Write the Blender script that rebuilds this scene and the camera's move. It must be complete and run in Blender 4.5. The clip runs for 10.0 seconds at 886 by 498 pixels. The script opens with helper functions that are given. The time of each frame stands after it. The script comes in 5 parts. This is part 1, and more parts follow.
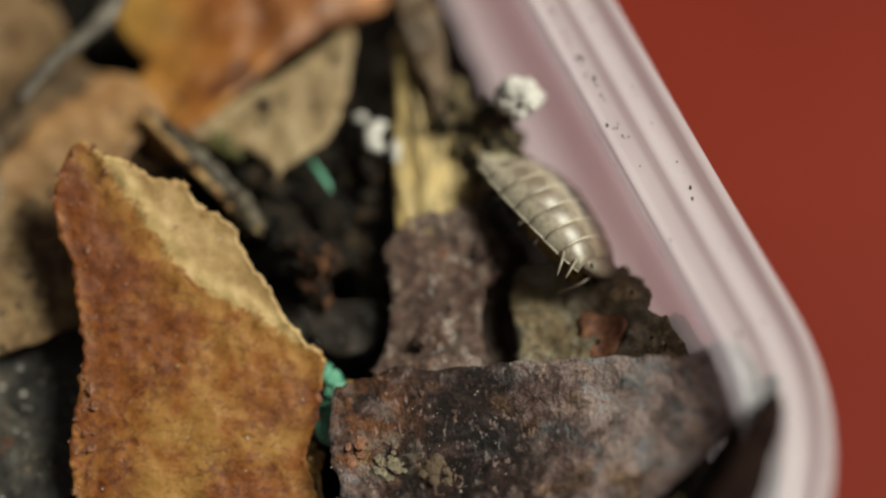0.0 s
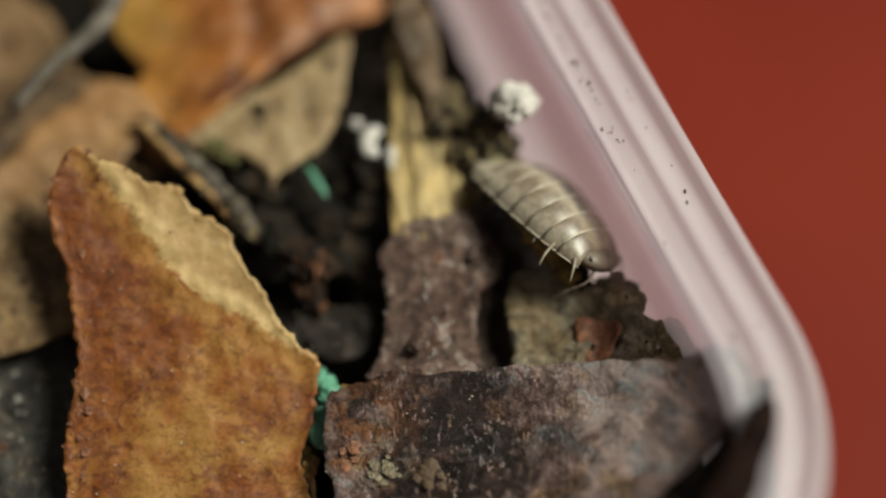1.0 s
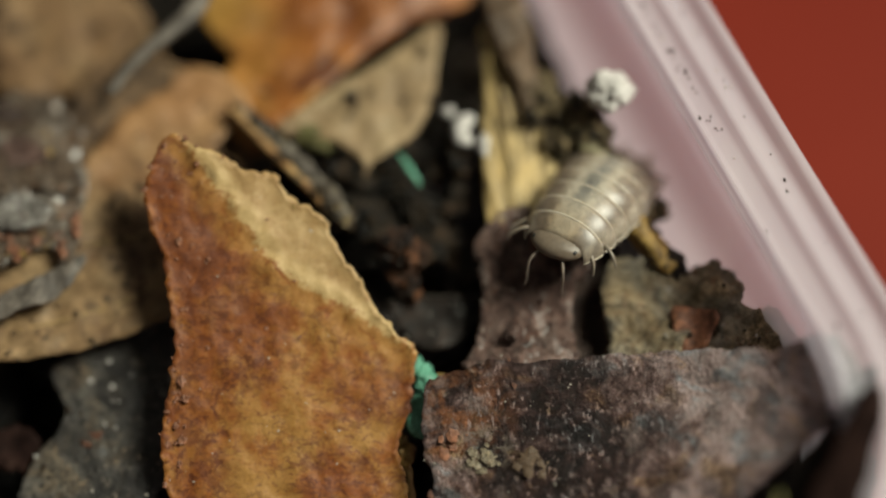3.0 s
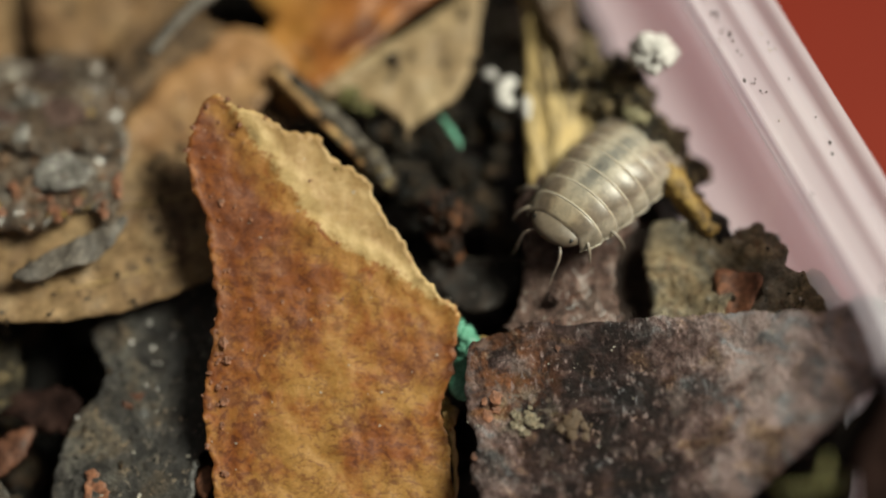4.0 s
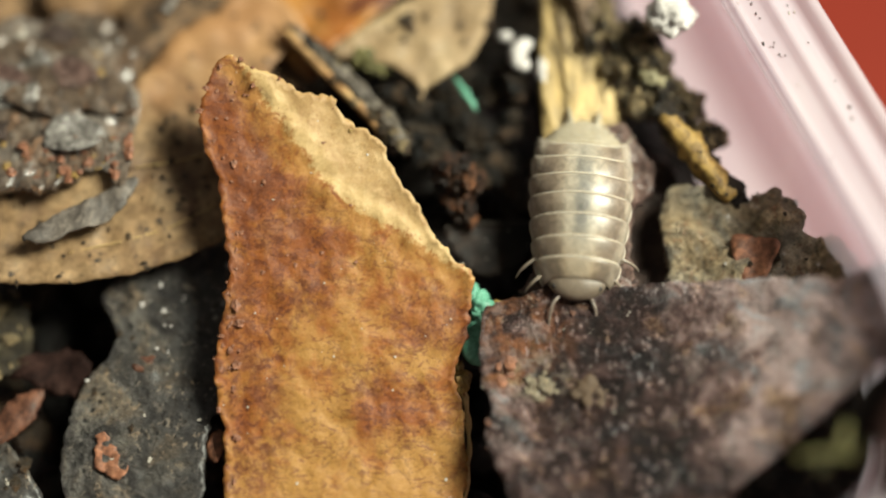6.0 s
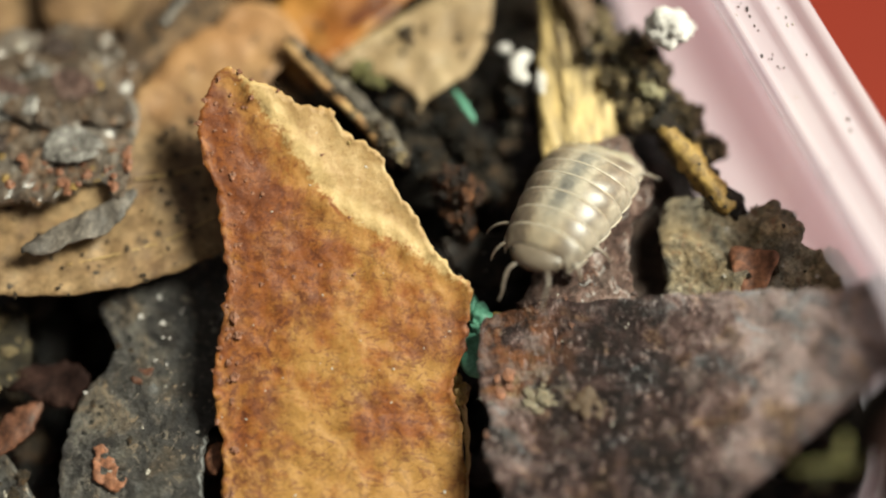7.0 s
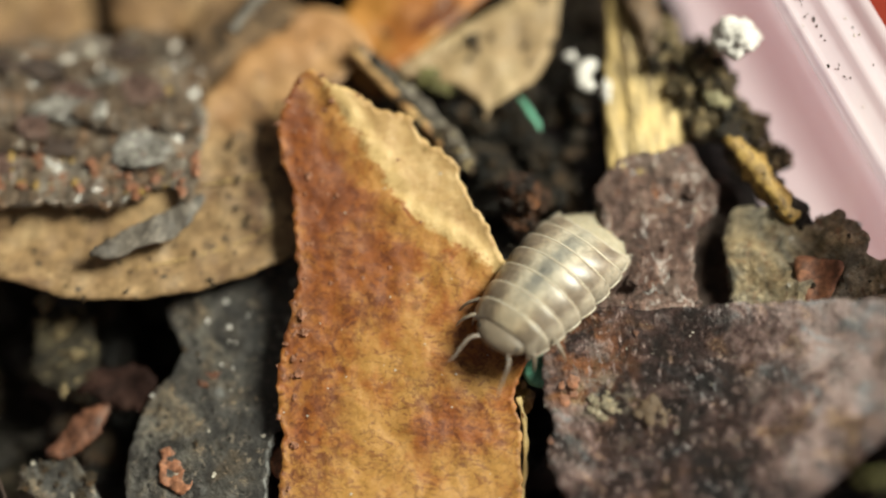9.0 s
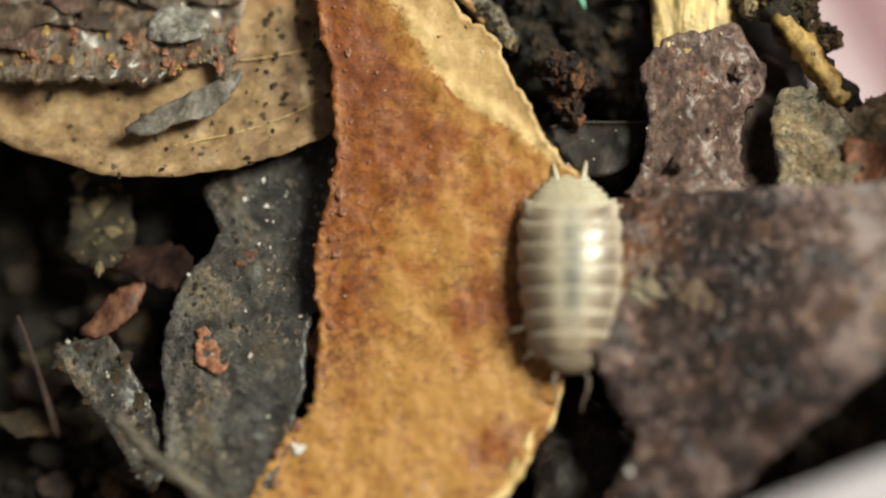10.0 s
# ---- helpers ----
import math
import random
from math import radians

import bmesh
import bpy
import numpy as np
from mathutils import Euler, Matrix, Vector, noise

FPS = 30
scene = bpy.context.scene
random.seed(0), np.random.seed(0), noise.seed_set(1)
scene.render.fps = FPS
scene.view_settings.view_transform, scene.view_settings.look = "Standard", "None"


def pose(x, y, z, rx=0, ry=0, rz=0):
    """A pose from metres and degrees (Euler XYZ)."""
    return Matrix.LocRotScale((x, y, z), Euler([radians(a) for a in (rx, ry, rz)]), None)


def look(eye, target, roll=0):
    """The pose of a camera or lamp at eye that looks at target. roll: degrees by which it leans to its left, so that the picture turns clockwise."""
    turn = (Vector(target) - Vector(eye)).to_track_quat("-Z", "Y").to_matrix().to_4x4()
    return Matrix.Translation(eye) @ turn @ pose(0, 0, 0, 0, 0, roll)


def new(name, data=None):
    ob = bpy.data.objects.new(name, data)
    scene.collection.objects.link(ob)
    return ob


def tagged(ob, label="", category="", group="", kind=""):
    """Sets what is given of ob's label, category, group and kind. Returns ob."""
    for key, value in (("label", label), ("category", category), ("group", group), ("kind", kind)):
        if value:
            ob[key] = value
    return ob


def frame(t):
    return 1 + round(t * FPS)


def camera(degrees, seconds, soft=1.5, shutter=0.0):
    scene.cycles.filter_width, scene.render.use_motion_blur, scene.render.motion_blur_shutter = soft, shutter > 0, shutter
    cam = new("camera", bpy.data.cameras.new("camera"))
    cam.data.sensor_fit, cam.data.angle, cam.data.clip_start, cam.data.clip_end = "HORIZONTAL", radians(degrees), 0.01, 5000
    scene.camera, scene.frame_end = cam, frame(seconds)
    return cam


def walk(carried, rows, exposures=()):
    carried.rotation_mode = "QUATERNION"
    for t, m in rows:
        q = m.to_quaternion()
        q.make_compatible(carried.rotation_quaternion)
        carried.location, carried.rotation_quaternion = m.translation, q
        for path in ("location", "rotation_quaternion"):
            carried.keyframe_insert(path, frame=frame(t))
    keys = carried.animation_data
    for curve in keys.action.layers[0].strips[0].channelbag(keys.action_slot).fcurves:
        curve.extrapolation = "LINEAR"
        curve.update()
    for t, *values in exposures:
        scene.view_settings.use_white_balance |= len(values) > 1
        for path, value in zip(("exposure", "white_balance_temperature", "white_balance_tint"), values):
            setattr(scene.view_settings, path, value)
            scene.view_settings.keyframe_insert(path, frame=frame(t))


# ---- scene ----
MM = 0.001

cam = camera(22.0, 10.0, soft=2.2)
cam.data.dof.use_dof = True
cam.data.dof.focus_distance = 0.1628
cam.data.dof.aperture_fstop = 4.5

# eye, target (mm) and roll
PATH = [
    (0, (0.0, -78.49, 147.63), (-0.12, -0.03, 2.47), -0.01),
    (0.5, (1.03, -79.84, 146.65), (0.64, -0.06, 2.22), -0.09),
    (1, (1.5, -80.19, 146.48), (0.27, 0.34, 2.47), -0.72),
    (1.5, (1.09, -80.13, 146.75), (0.17, 0.55, 2.81), -0.70),
    (2, (0.95, -79.78, 146.39), (-0.1, 0.98, 2.51), -0.80),
    (2.5, (-1.25, -79.8, 146.07), (-3.56, 0.89, 2.16), -1.41),
    (3, (-7.15, -80.55, 146.11), (-6.77, -0.34, 1.91), 0.39),
    (3.2, (-7.45, -80.70, 146.01), (-7.05, -0.98, 1.83), 0.45),
    (4.3, (-11.80, -81.90, 144.80), (-10.84, -2.83, -0.05), 1.00),
    (4.5, (-12.01, -81.93, 144.74), (-11.08, -2.9, -0.09), 1.02),
    (5, (-12.22, -81.4, 143.98), (-11.67, -3.45, -1.44), 1.00),
    (5.5, (-12.64, -80.83, 143.78), (-10.86, -4.13, -2.3), 1.86),
    (5.7, (-12.70, -80.85, 143.75), (-10.98, -4.13, -2.3), 1.85),
    (6.8, (-11.95, -81.30, 143.36), (-10.42, -3.78, -2.08), 1.55),
    (7, (-12.01, -81.29, 143.41), (-10.78, -3.37, -2.03), 1.49),
    (7.5, (-13.07, -80.8, 143.98), (-12.7, -3.16, -1.61), 1.34),
    (8, (-12.96, -81.15, 144.59), (-12.85, -2.6, -0.51), 1.24),
    (8.5, (-12.95, -80.76, 144.63), (-13.53, -2.44, -0.6), 0.78),
    (9, (-13.39, -81.33, 144.33), (-15.52, -3.4, -1.1), -0.23),
    (9.5, (-13.73, -80.04, 142.53), (-18.35, -6.67, -5.19), -1.72),
    (10, (-13.27, -80.38, 141.72), (-18.29, -9.99, -7.43), -1.98),
]


def mmv(p):
    return Vector(p) * MM


walk(cam, [(t, look(mmv(eye), mmv(target), roll)) for t, eye, target, roll in PATH],
     [(0.0, -0.72), (2.0, -0.72), (3.0, -0.74), (3.2, -0.70), (4.5, -0.31), (5.0, -0.02), (5.5, 0.05), (8.5, 0.04), (10.0, -0.02)])

# ---- light ----
world = bpy.data.worlds.new("room_light")
scene.world = world
world.use_nodes = True
world.node_tree.nodes["Background"].inputs[0].default_value = (1.0, 0.94, 0.78, 1)
world.node_tree.nodes["Background"].inputs[1].default_value = 0.13
# unseen room lamp, placed by the way the shadows fall
lamp_data = bpy.data.lights.new("ceiling_lamp", "AREA")
lamp_data.shape, lamp_data.size, lamp_data.energy = "DISK", 0.27, 12.6
lamp_data.color = (0.97, 0.975, 0.80)
lamp = new("ceiling_lamp", lamp_data)
lamp.matrix_world = look((0.40, 0.10, 0.53), (0, 0, 0))
scene.view_settings.exposure = 0.0


# ---- materials ----
class Nodes:
    def __init__(self, name):
        self.mat = bpy.data.materials.new(name)
        self.mat.use_nodes = True
        self.tree = self.mat.node_tree
        self.bsdf = self.tree.nodes["Principled BSDF"]
        self.out = self.tree.nodes["Material Output"]
        tc = self.add("ShaderNodeTexCoord")
        vm = self.add("ShaderNodeVectorMath", operation="SCALE")
        vm.inputs["Scale"].default_value = 1000.0
        self.link(tc.outputs["Object"], vm.inputs[0])
        self.at = vm.outputs[0]

    def add(self, kind, **props):
        n = self.tree.nodes.new(kind)
        for k, v in props.items():
            if k == "operation":
                n.operation = v
            elif k == "blend_type":
                n.blend_type = v
            elif k == "data_type":
                n.data_type = v
            elif k == "feature":
                n.feature = v
        return n

    def link(self, a, b):
        self.tree.links.new(a, b)

    def stretched(self, scale):
        m = self.add("ShaderNodeMapping")
        m.inputs["Scale"].default_value = scale
        self.link(self.at, m.inputs["Vector"])
        return m.outputs[0]

    def noise(self, scale, detail=4.0, rough=0.6, distort=0.0, at=None):
        n = self.add("ShaderNodeTexNoise")
        n.inputs["Scale"].default_value = scale
        n.inputs["Detail"].default_value = detail
        n.inputs["Roughness"].default_value = rough
        n.inputs["Distortion"].default_value = distort
        self.link(at or self.at, n.inputs["Vector"])
        return n.outputs["Fac"]

    def cells(self, scale, feature="F1", at=None):
        n = self.add("ShaderNodeTexVoronoi", feature=feature)
        n.inputs["Scale"].default_value = scale
        self.link(at or self.at, n.inputs["Vector"])
        return n.outputs["Distance"]

    def warped(self, scale, amount):
        """Coordinates bent by noise, so that spots lose their round shape."""
        t = self.add("ShaderNodeTexNoise")
        t.inputs["Scale"].default_value = scale
        self.link(self.at, t.inputs["Vector"])
        m = self.add("ShaderNodeVectorMath", operation="MULTIPLY_ADD")
        m.inputs[1].default_value = (amount,) * 3
        self.link(t.outputs["Color"], m.inputs[0])
        self.link(self.at, m.inputs[2])
        return m.outputs[0]

    def punch(self, fac, gain):
        """Spreads values away from the middle."""
        return self.math("ADD", self.math("MULTIPLY", self.math("SUBTRACT", fac, 0.5), gain), 0.5, True)

    def coord(self, axis):
        s = self.add("ShaderNodeSeparateXYZ")
        self.link(self.at, s.inputs[0])
        return s.outputs[axis]

    def math(self, op, a, b, clamp=False):
        n = self.add("ShaderNodeMath", operation=op)
        n.use_clamp = clamp
        for sock, v in ((n.inputs[0], a), (n.inputs[1], b)):
            if isinstance(v, (int, float)):
                sock.default_value = v
            else:
                self.link(v, sock)
        return n.outputs[0]

    def ramp(self, fac, stops):
        n = self.add("ShaderNodeValToRGB")
        els = n.color_ramp.elements
        while len(els) < len(stops):
            els.new(0.5)
        for e, (p, c) in zip(els, stops):
            e.position = p
            e.color = (*c, 1) if len(c) == 3 else c
        self.link(fac, n.inputs[0])
        return n.outputs[0]

    def step(self, fac, lo, hi):
        return self.ramp(fac, [(lo, (0, 0, 0)), (hi, (1, 1, 1))])

    def mix(self, fac, a, b, blend="MIX"):
        n = self.add("ShaderNodeMix", data_type="RGBA")
        n.blend_type = blend
        for sock, v in ((n.inputs[0], fac), (n.inputs[6], a), (n.inputs[7], b)):
            if isinstance(v, (int, float)):
                sock.default_value = v
            elif isinstance(v, tuple):
                sock.default_value = (*v, 1)
            else:
                self.link(v, sock)
        return n.outputs[2]

    def mul(self, a, b):
        n = self.add("ShaderNodeMath", operation="MULTIPLY")
        self.link(a, n.inputs[0])
        if isinstance(b, (int, float)):
            n.inputs[1].default_value = b
        else:
            self.link(b, n.inputs[1])
        return n.outputs[0]

    def bump(self, height, strength, dist):
        n = self.add("ShaderNodeBump")
        n.inputs["Strength"].default_value = strength
        n.inputs["Distance"].default_value = dist * MM
        self.link(height, n.inputs["Height"])
        self.link(n.outputs[0], self.bsdf.inputs["Normal"])

    def finish(self, color, rough=0.6, spec=0.4):
        if isinstance(color, tuple):
            self.bsdf.inputs["Base Color"].default_value = (*color, 1)
        else:
            self.link(color, self.bsdf.inputs["Base Color"])
        if isinstance(rough, (int, float)):
            self.bsdf.inputs["Roughness"].default_value = rough
        else:
            self.link(rough, self.bsdf.inputs["Roughness"])
        self.bsdf.inputs["Specular IOR Level"].default_value = spec
        return self.mat


def litter_material(name, stops, big=0.22, fine=2.6, fine_depth=0.55, spots=None, patch=None, rough=(0.45, 0.75), spec=0.4,
                    bump=0.6, depth=0.12, distort=0.6, grain=None, flecks=None, zones=None, coat=0.0, coat_rough=0.15, tint_or_shade=None, shade_patch=None):
    """Dead leaf, bark or wood: blotches, fine grain, stains, painted shade and relief. Scales are per millimetre."""
    n = Nodes(name)
    at = n.stretched(grain) if grain else n.at
    big_noise = n.punch(n.noise(big, 6, 0.66, distort, at), 1.7)
    col = n.ramp(big_noise, stops)
    if patch:
        tint, scale, lo, hi = patch
        col = n.mix(n.step(n.noise(scale, 4, 0.6, 0.8), lo, hi), col, tint)
    fine_noise = n.noise(fine, 6, 0.7, 0.2, at)
    middle = n.punch(n.noise(big * 4, 5, 0.65, 0.5, at), 2.0)
    col = n.mix(1.0, col, n.ramp(middle, [(0.15, (1 - fine_depth * 0.8,) * 3), (0.6, (1.0,) * 3), (0.9, (1.15,) * 3)]), "MULTIPLY")
    shade = n.ramp(fine_noise, [(0.3, (1 - fine_depth,) * 3), (0.62, (1.0,) * 3), (0.8, (1.18,) * 3)])
    col = n.mix(1.0, col, shade, "MULTIPLY")
    if tint_or_shade:
        # a tint, or painted shade, that spreads along one axis of the leaf
        tint, axis, lo, hi = tint_or_shade
        reach = n.math("ADD", n.math("DIVIDE", n.math("SUBTRACT", n.coord(axis), lo), hi - lo), n.math("MULTIPLY", n.math("SUBTRACT", n.noise(0.22, 4, 0.6, 0.8), 0.5), 1.6), True)
        col = n.mix(n.mul(reach, 0.7), col, tint)
    if shade_patch:
        # one patch painted darker for cast shade, ragged at its edge
        tint, x, y, rx, ry = shade_patch
        u, v = n.math("DIVIDE", n.math("ADD", n.coord(0), -x), rx), n.math("DIVIDE", n.math("ADD", n.coord(1), -y), ry)
        patchy = n.math("SUBTRACT", 1.0, n.math("ADD", n.math("MULTIPLY", u, u), n.math("MULTIPLY", v, v)))
        patchy = n.math("ADD", patchy, n.math("MULTIPLY", n.math("SUBTRACT", n.noise(0.6, 5, 0.7, 0.6), 0.5), 2.4))
        col = n.mix(n.mul(n.step(patchy, 0.0, 0.7), 0.25), col, tint)
    if spots:
        tint, scale, size, gate = spots
        dot = n.ramp(n.cells(scale, at=n.warped(1.2, 0.6)), [(size, (1, 1, 1)), (size * 1.5, (0, 0, 0))])
        where = n.step(n.noise(scale * 0.35, 2, 0.5), gate, gate + 0.08)
        col = n.mix(n.mul(dot, where), col, tint)
    if flecks:
        dot = n.mul(n.step(n.noise(1.9, 4, 0.65, 0.5), 0.575, 0.63), n.step(n.noise(0.3, 3, 0.6), 0.40, 0.53))
        col = n.mix(n.mul(dot, 0.75), col, flecks)
    if zones:
        cool, warm = zones
        zone = n.noise(0.3, 4, 0.6, 0.9)
        col = n.mix(1.0, col, n.ramp(zone, [(0.38, cool), (0.5, (1.0, 1.0, 1.0)), (0.62, warm)]), "MULTIPLY")
    n.bsdf.inputs["Coat Weight"].default_value, n.bsdf.inputs["Coat Roughness"].default_value = coat, coat_rough
    n.bump(n.mix(0.5, fine_noise, big_noise), bump, depth)
    r = n.ramp(fine_noise, [(0.3, (rough[0],) * 3), (0.7, (rough[1],) * 3)])
    return n.finish(col, r, spec)


def skin_material():
    """Thick leaf skin: amber with rusty and purplish patches; beyond the crest it is torn to pale straw flesh."""
    n = Nodes("rust_orange_leaf_skin")

    def lean(a, b, c):
        return n.math("ADD", n.math("ADD", n.math("MULTIPLY", n.coord(0), a), n.math("MULTIPLY", n.coord(1), b)), c)

    def spot(x, y, rx, ry):
        u, v = n.math("DIVIDE", n.math("ADD", n.coord(0), -x), rx), n.math("DIVIDE", n.math("ADD", n.coord(1), -y), ry)
        return n.math("SUBTRACT", 1.0, n.math("ADD", n.math("MULTIPLY", u, u), n.math("MULTIPLY", v, v)), True)
    blotch = n.noise(0.22, 6, 0.62, 1.0)
    mid = n.noise(0.8, 6, 0.72, 0.9)
    fine = n.noise(3.2, 6, 0.7)
    tone = n.math("ADD", n.math("ADD", n.math("MULTIPLY", blotch, 0.66), n.math("MULTIPLY", mid, 0.34)), n.math("MULTIPLY", n.coord(1), -0.006))
    rusty = n.math("ADD", n.math("ADD", spot(-25.5, 1.0, 4.0, 9.0), spot(-11.0, -9.6, 4.2, 2.6)), n.math("ADD", spot(-21.0, -5.5, 3.6, 5.0), n.math("ADD", n.mul(spot(-25.0, -11.0, 4.2, 15.0), 0.8), n.math("ADD", spot(-14.0, -15.5, 4.5, 2.6), spot(-13.0, -24.5, 3.0, 2.4)))))
    tone = n.math("SUBTRACT", n.math("ADD", n.punch(tone, 3.0), 0.02), n.math("MULTIPLY", rusty, 0.20))
    col = n.ramp(tone, [(0.0, (0.10, 0.027, 0.010)), (0.2, (0.175, 0.049, 0.013)), (0.42, (0.245, 0.079, 0.0165)), (0.60, (0.285, 0.115, 0.026)), (0.9, (0.335, 0.170, 0.045))])
    purple = n.mul(n.step(n.noise(0.42, 6, 0.72, 1.2), 0.50, 0.60), n.step(rusty, 0.1, 0.6))
    col = n.mix(n.mul(n.step(rusty, 0.0, 0.8), 0.35), col, (0.215, 0.062, 0.0125))
    col = n.mix(n.mul(purple, 0.55), col, (0.13, 0.045, 0.024))
    specks = n.mul(n.step(n.noise(2.4, 4, 0.6, 0.8), 0.56, 0.62), n.step(n.noise(0.35, 4, 0.6), 0.44, 0.56))
    crust = n.mul(n.step(n.noise(1.5, 5, 0.7, 0.6), 0.5, 0.6), n.step(rusty, 0.0, 0.5))
    col = n.mix(n.mul(crust, 0.85), col, (0.10, 0.028, 0.011))
    col = n.mix(n.mul(specks, 0.6), col, (0.12, 0.035, 0.012))
    crack = n.ramp(n.cells(0.6, "DISTANCE_TO_EDGE", n.warped(0.8, 2.6)), [(0.0, (1, 1, 1)), (0.06, (0, 0, 0))])
    crack = n.mul(crack, n.step(n.noise(0.5, 3, 0.5), 0.50, 0.60))
    smear = n.mul(n.step(n.noise(0.8, 3, 0.6, 2.4, n.stretched((0.7, 1.5, 1.0))), 0.545, 0.585), n.step(n.noise(0.3, 4, 0.6), 0.40, 0.52))
    stroke = n.mul(n.step(n.noise(1.35, 3, 0.6, 3.0, n.stretched((0.55, 1.5, 1.0))), 0.595, 0.63), n.step(n.noise(0.25, 3, 0.5), 0.47, 0.58))
    col = n.mix(n.mul(smear, 0.6), col, (0.135, 0.043, 0.017))
    col = n.mix(n.mul(n.math("MAXIMUM", n.mul(crack, 0.9), n.mul(stroke, 0.8)), 0.55), col, (0.075, 0.022, 0.009))
    # pale flesh past the crest
    wob = n.math("ADD", n.math("MULTIPLY", n.math("SUBTRACT", mid, 0.5), 2.0), n.math("MULTIPLY", n.math("SUBTRACT", fine, 0.5), 1.6))
    past = n.math("ADD", n.math("MINIMUM", lean(0.774, 0.633, 15.69), lean(0.451, 0.893, 10.09)), wob)
    amber = n.ramp(n.math("DIVIDE", n.math("ADD", past, 3.4), 4.4), [(0.25, (0, 0, 0)), (0.8, (1, 1, 1))])
    col = n.mix(n.mul(amber, n.step(mid, 0.36, 0.54)), col, (0.36, 0.178, 0.050))
    flesh = n.ramp(n.punch(n.noise(0.5, 6, 0.7, 0.4), 1.8), [(0.2, (0.27, 0.156, 0.060)), (0.5, (0.355, 0.222, 0.094)), (0.85, (0.44, 0.30, 0.145))])
    speck = n.ramp(n.cells(1.7, at=n.warped(1.2, 0.6)), [(0.14, (1, 1, 1)), (0.22, (0, 0, 0))])
    flesh = n.mix(n.mul(speck, 0.5), flesh, (0.24, 0.13, 0.045))
    ridge = n.math("DIVIDE", n.math("ADD", past, -0.55), 1.1)
    ridge = n.math("SUBTRACT", 1.0, n.math("MULTIPLY", ridge, ridge), True)
    flesh = n.mix(n.mul(n.mul(ridge, n.step(mid, 0.30, 0.52)), 0.6), flesh, (0.50, 0.355, 0.16))
    torn = n.ramp(n.math("ADD", past, 0.5), [(0.35, (0, 0, 0)), (0.75, (1, 1, 1))])
    col = n.mix(torn, col, flesh)
    col = n.mix(1.0, col, n.ramp(fine, [(0.32, (0.80,) * 3), (0.5, (0.97,) * 3), (0.7, (1.08,) * 3)]), "MULTIPLY")
    n.bump(n.math("ADD", fine, n.math("MULTIPLY", n.noise(1.8, 5, 0.7), 0.9)), 0.38, 0.15)
    return n.finish(col, n.ramp(fine, [(0.35, (0.6,) * 3), (0.7, (0.4,) * 3)]), 0.3)


M_SKIN = skin_material()
M_TORN = litter_material("pale_torn_leaf_flesh", [(0.15, (0.40, 0.25, 0.09)), (0.5, (0.54, 0.38, 0.16)), (0.85, (0.66, 0.50, 0.25))],
                         big=0.3, fine=3.0, fine_depth=0.3, spots=((0.2, 0.09, 0.03), 1.3, 0.14, 0.5), bump=0.4, depth=0.1)


def brown_material(name, stops, rust, lean, gloss=0.12, pull=0.28, depth=0.75, rust_at=(0.53, 0.64)):
    """Wet rotting leaf or bark: mottled, with fibres all one way that catch the light."""
    n = Nodes(name)
    turn = n.add("ShaderNodeMapping")
    turn.inputs["Rotation"].default_value = (0, 0, radians(lean))
    turn.inputs["Scale"].default_value = (1.0, pull, 1.0)
    n.link(n.at, turn.inputs["Vector"])
    along = turn.outputs[0]
    blotch = n.noise(0.24, 6, 0.7, 0.7)
    mid = n.noise(0.9, 5, 0.7, 0.4, along)
    fibre = n.noise(2.8, 6, 0.75, 0.2, along)
    tone = n.punch(n.math("ADD", n.math("MULTIPLY", blotch, 0.6), n.math("MULTIPLY", mid, 0.4)), 2.2)
    col = n.ramp(tone, stops)
    col = n.mix(n.mul(n.step(n.noise(0.27, 5, 0.7, 1.2), 0.52, 0.62), 0.75), col, tuple(0.32 * c for c in stops[1][1]))
    rusty = n.mul(n.step(n.noise(0.33, 4, 0.65, 1.0, n.stretched((1, 1, 2))), *rust_at), n.step(fibre, 0.40, 0.58))
    col = n.mix(n.mul(rusty, 0.8), col, rust)
    col = n.mix(1.0, col, n.ramp(n.punch(fibre, 1.6), [(0.2, (0.4,) * 3), (0.55, (1.0,) * 3), (0.85, (1.7,) * 3)]), "MULTIPLY")
    col = n.mix(n.mul(n.step(n.noise(0.17, 5, 0.68, 0.8, n.stretched((1, 1, 4))), 0.53, 0.66), 0.5), col, tuple(0.8 * c for c in stops[-1][1]))
    pale = n.mul(n.step(n.noise(0.55, 6, 0.72, 0.9), 0.53, 0.66), n.step(n.punch(mid, 1.5), 0.4, 0.7))
    col = n.mix(n.mul(pale, 0.3), col, tuple(min(0.5, 1.3 * c) for c in stops[-1][1]))
    n.bump(n.math("ADD", n.math("MULTIPLY", fibre, 0.6), mid), 1.0, depth)
    n.bsdf.inputs["Coat Weight"].default_value = gloss
    n.bsdf.inputs["Coat Roughness"].default_value = 0.28
    return n.finish(col, n.ramp(fibre, [(0.35, (0.6,) * 3), (0.65, (0.34,) * 3)]), 0.28)


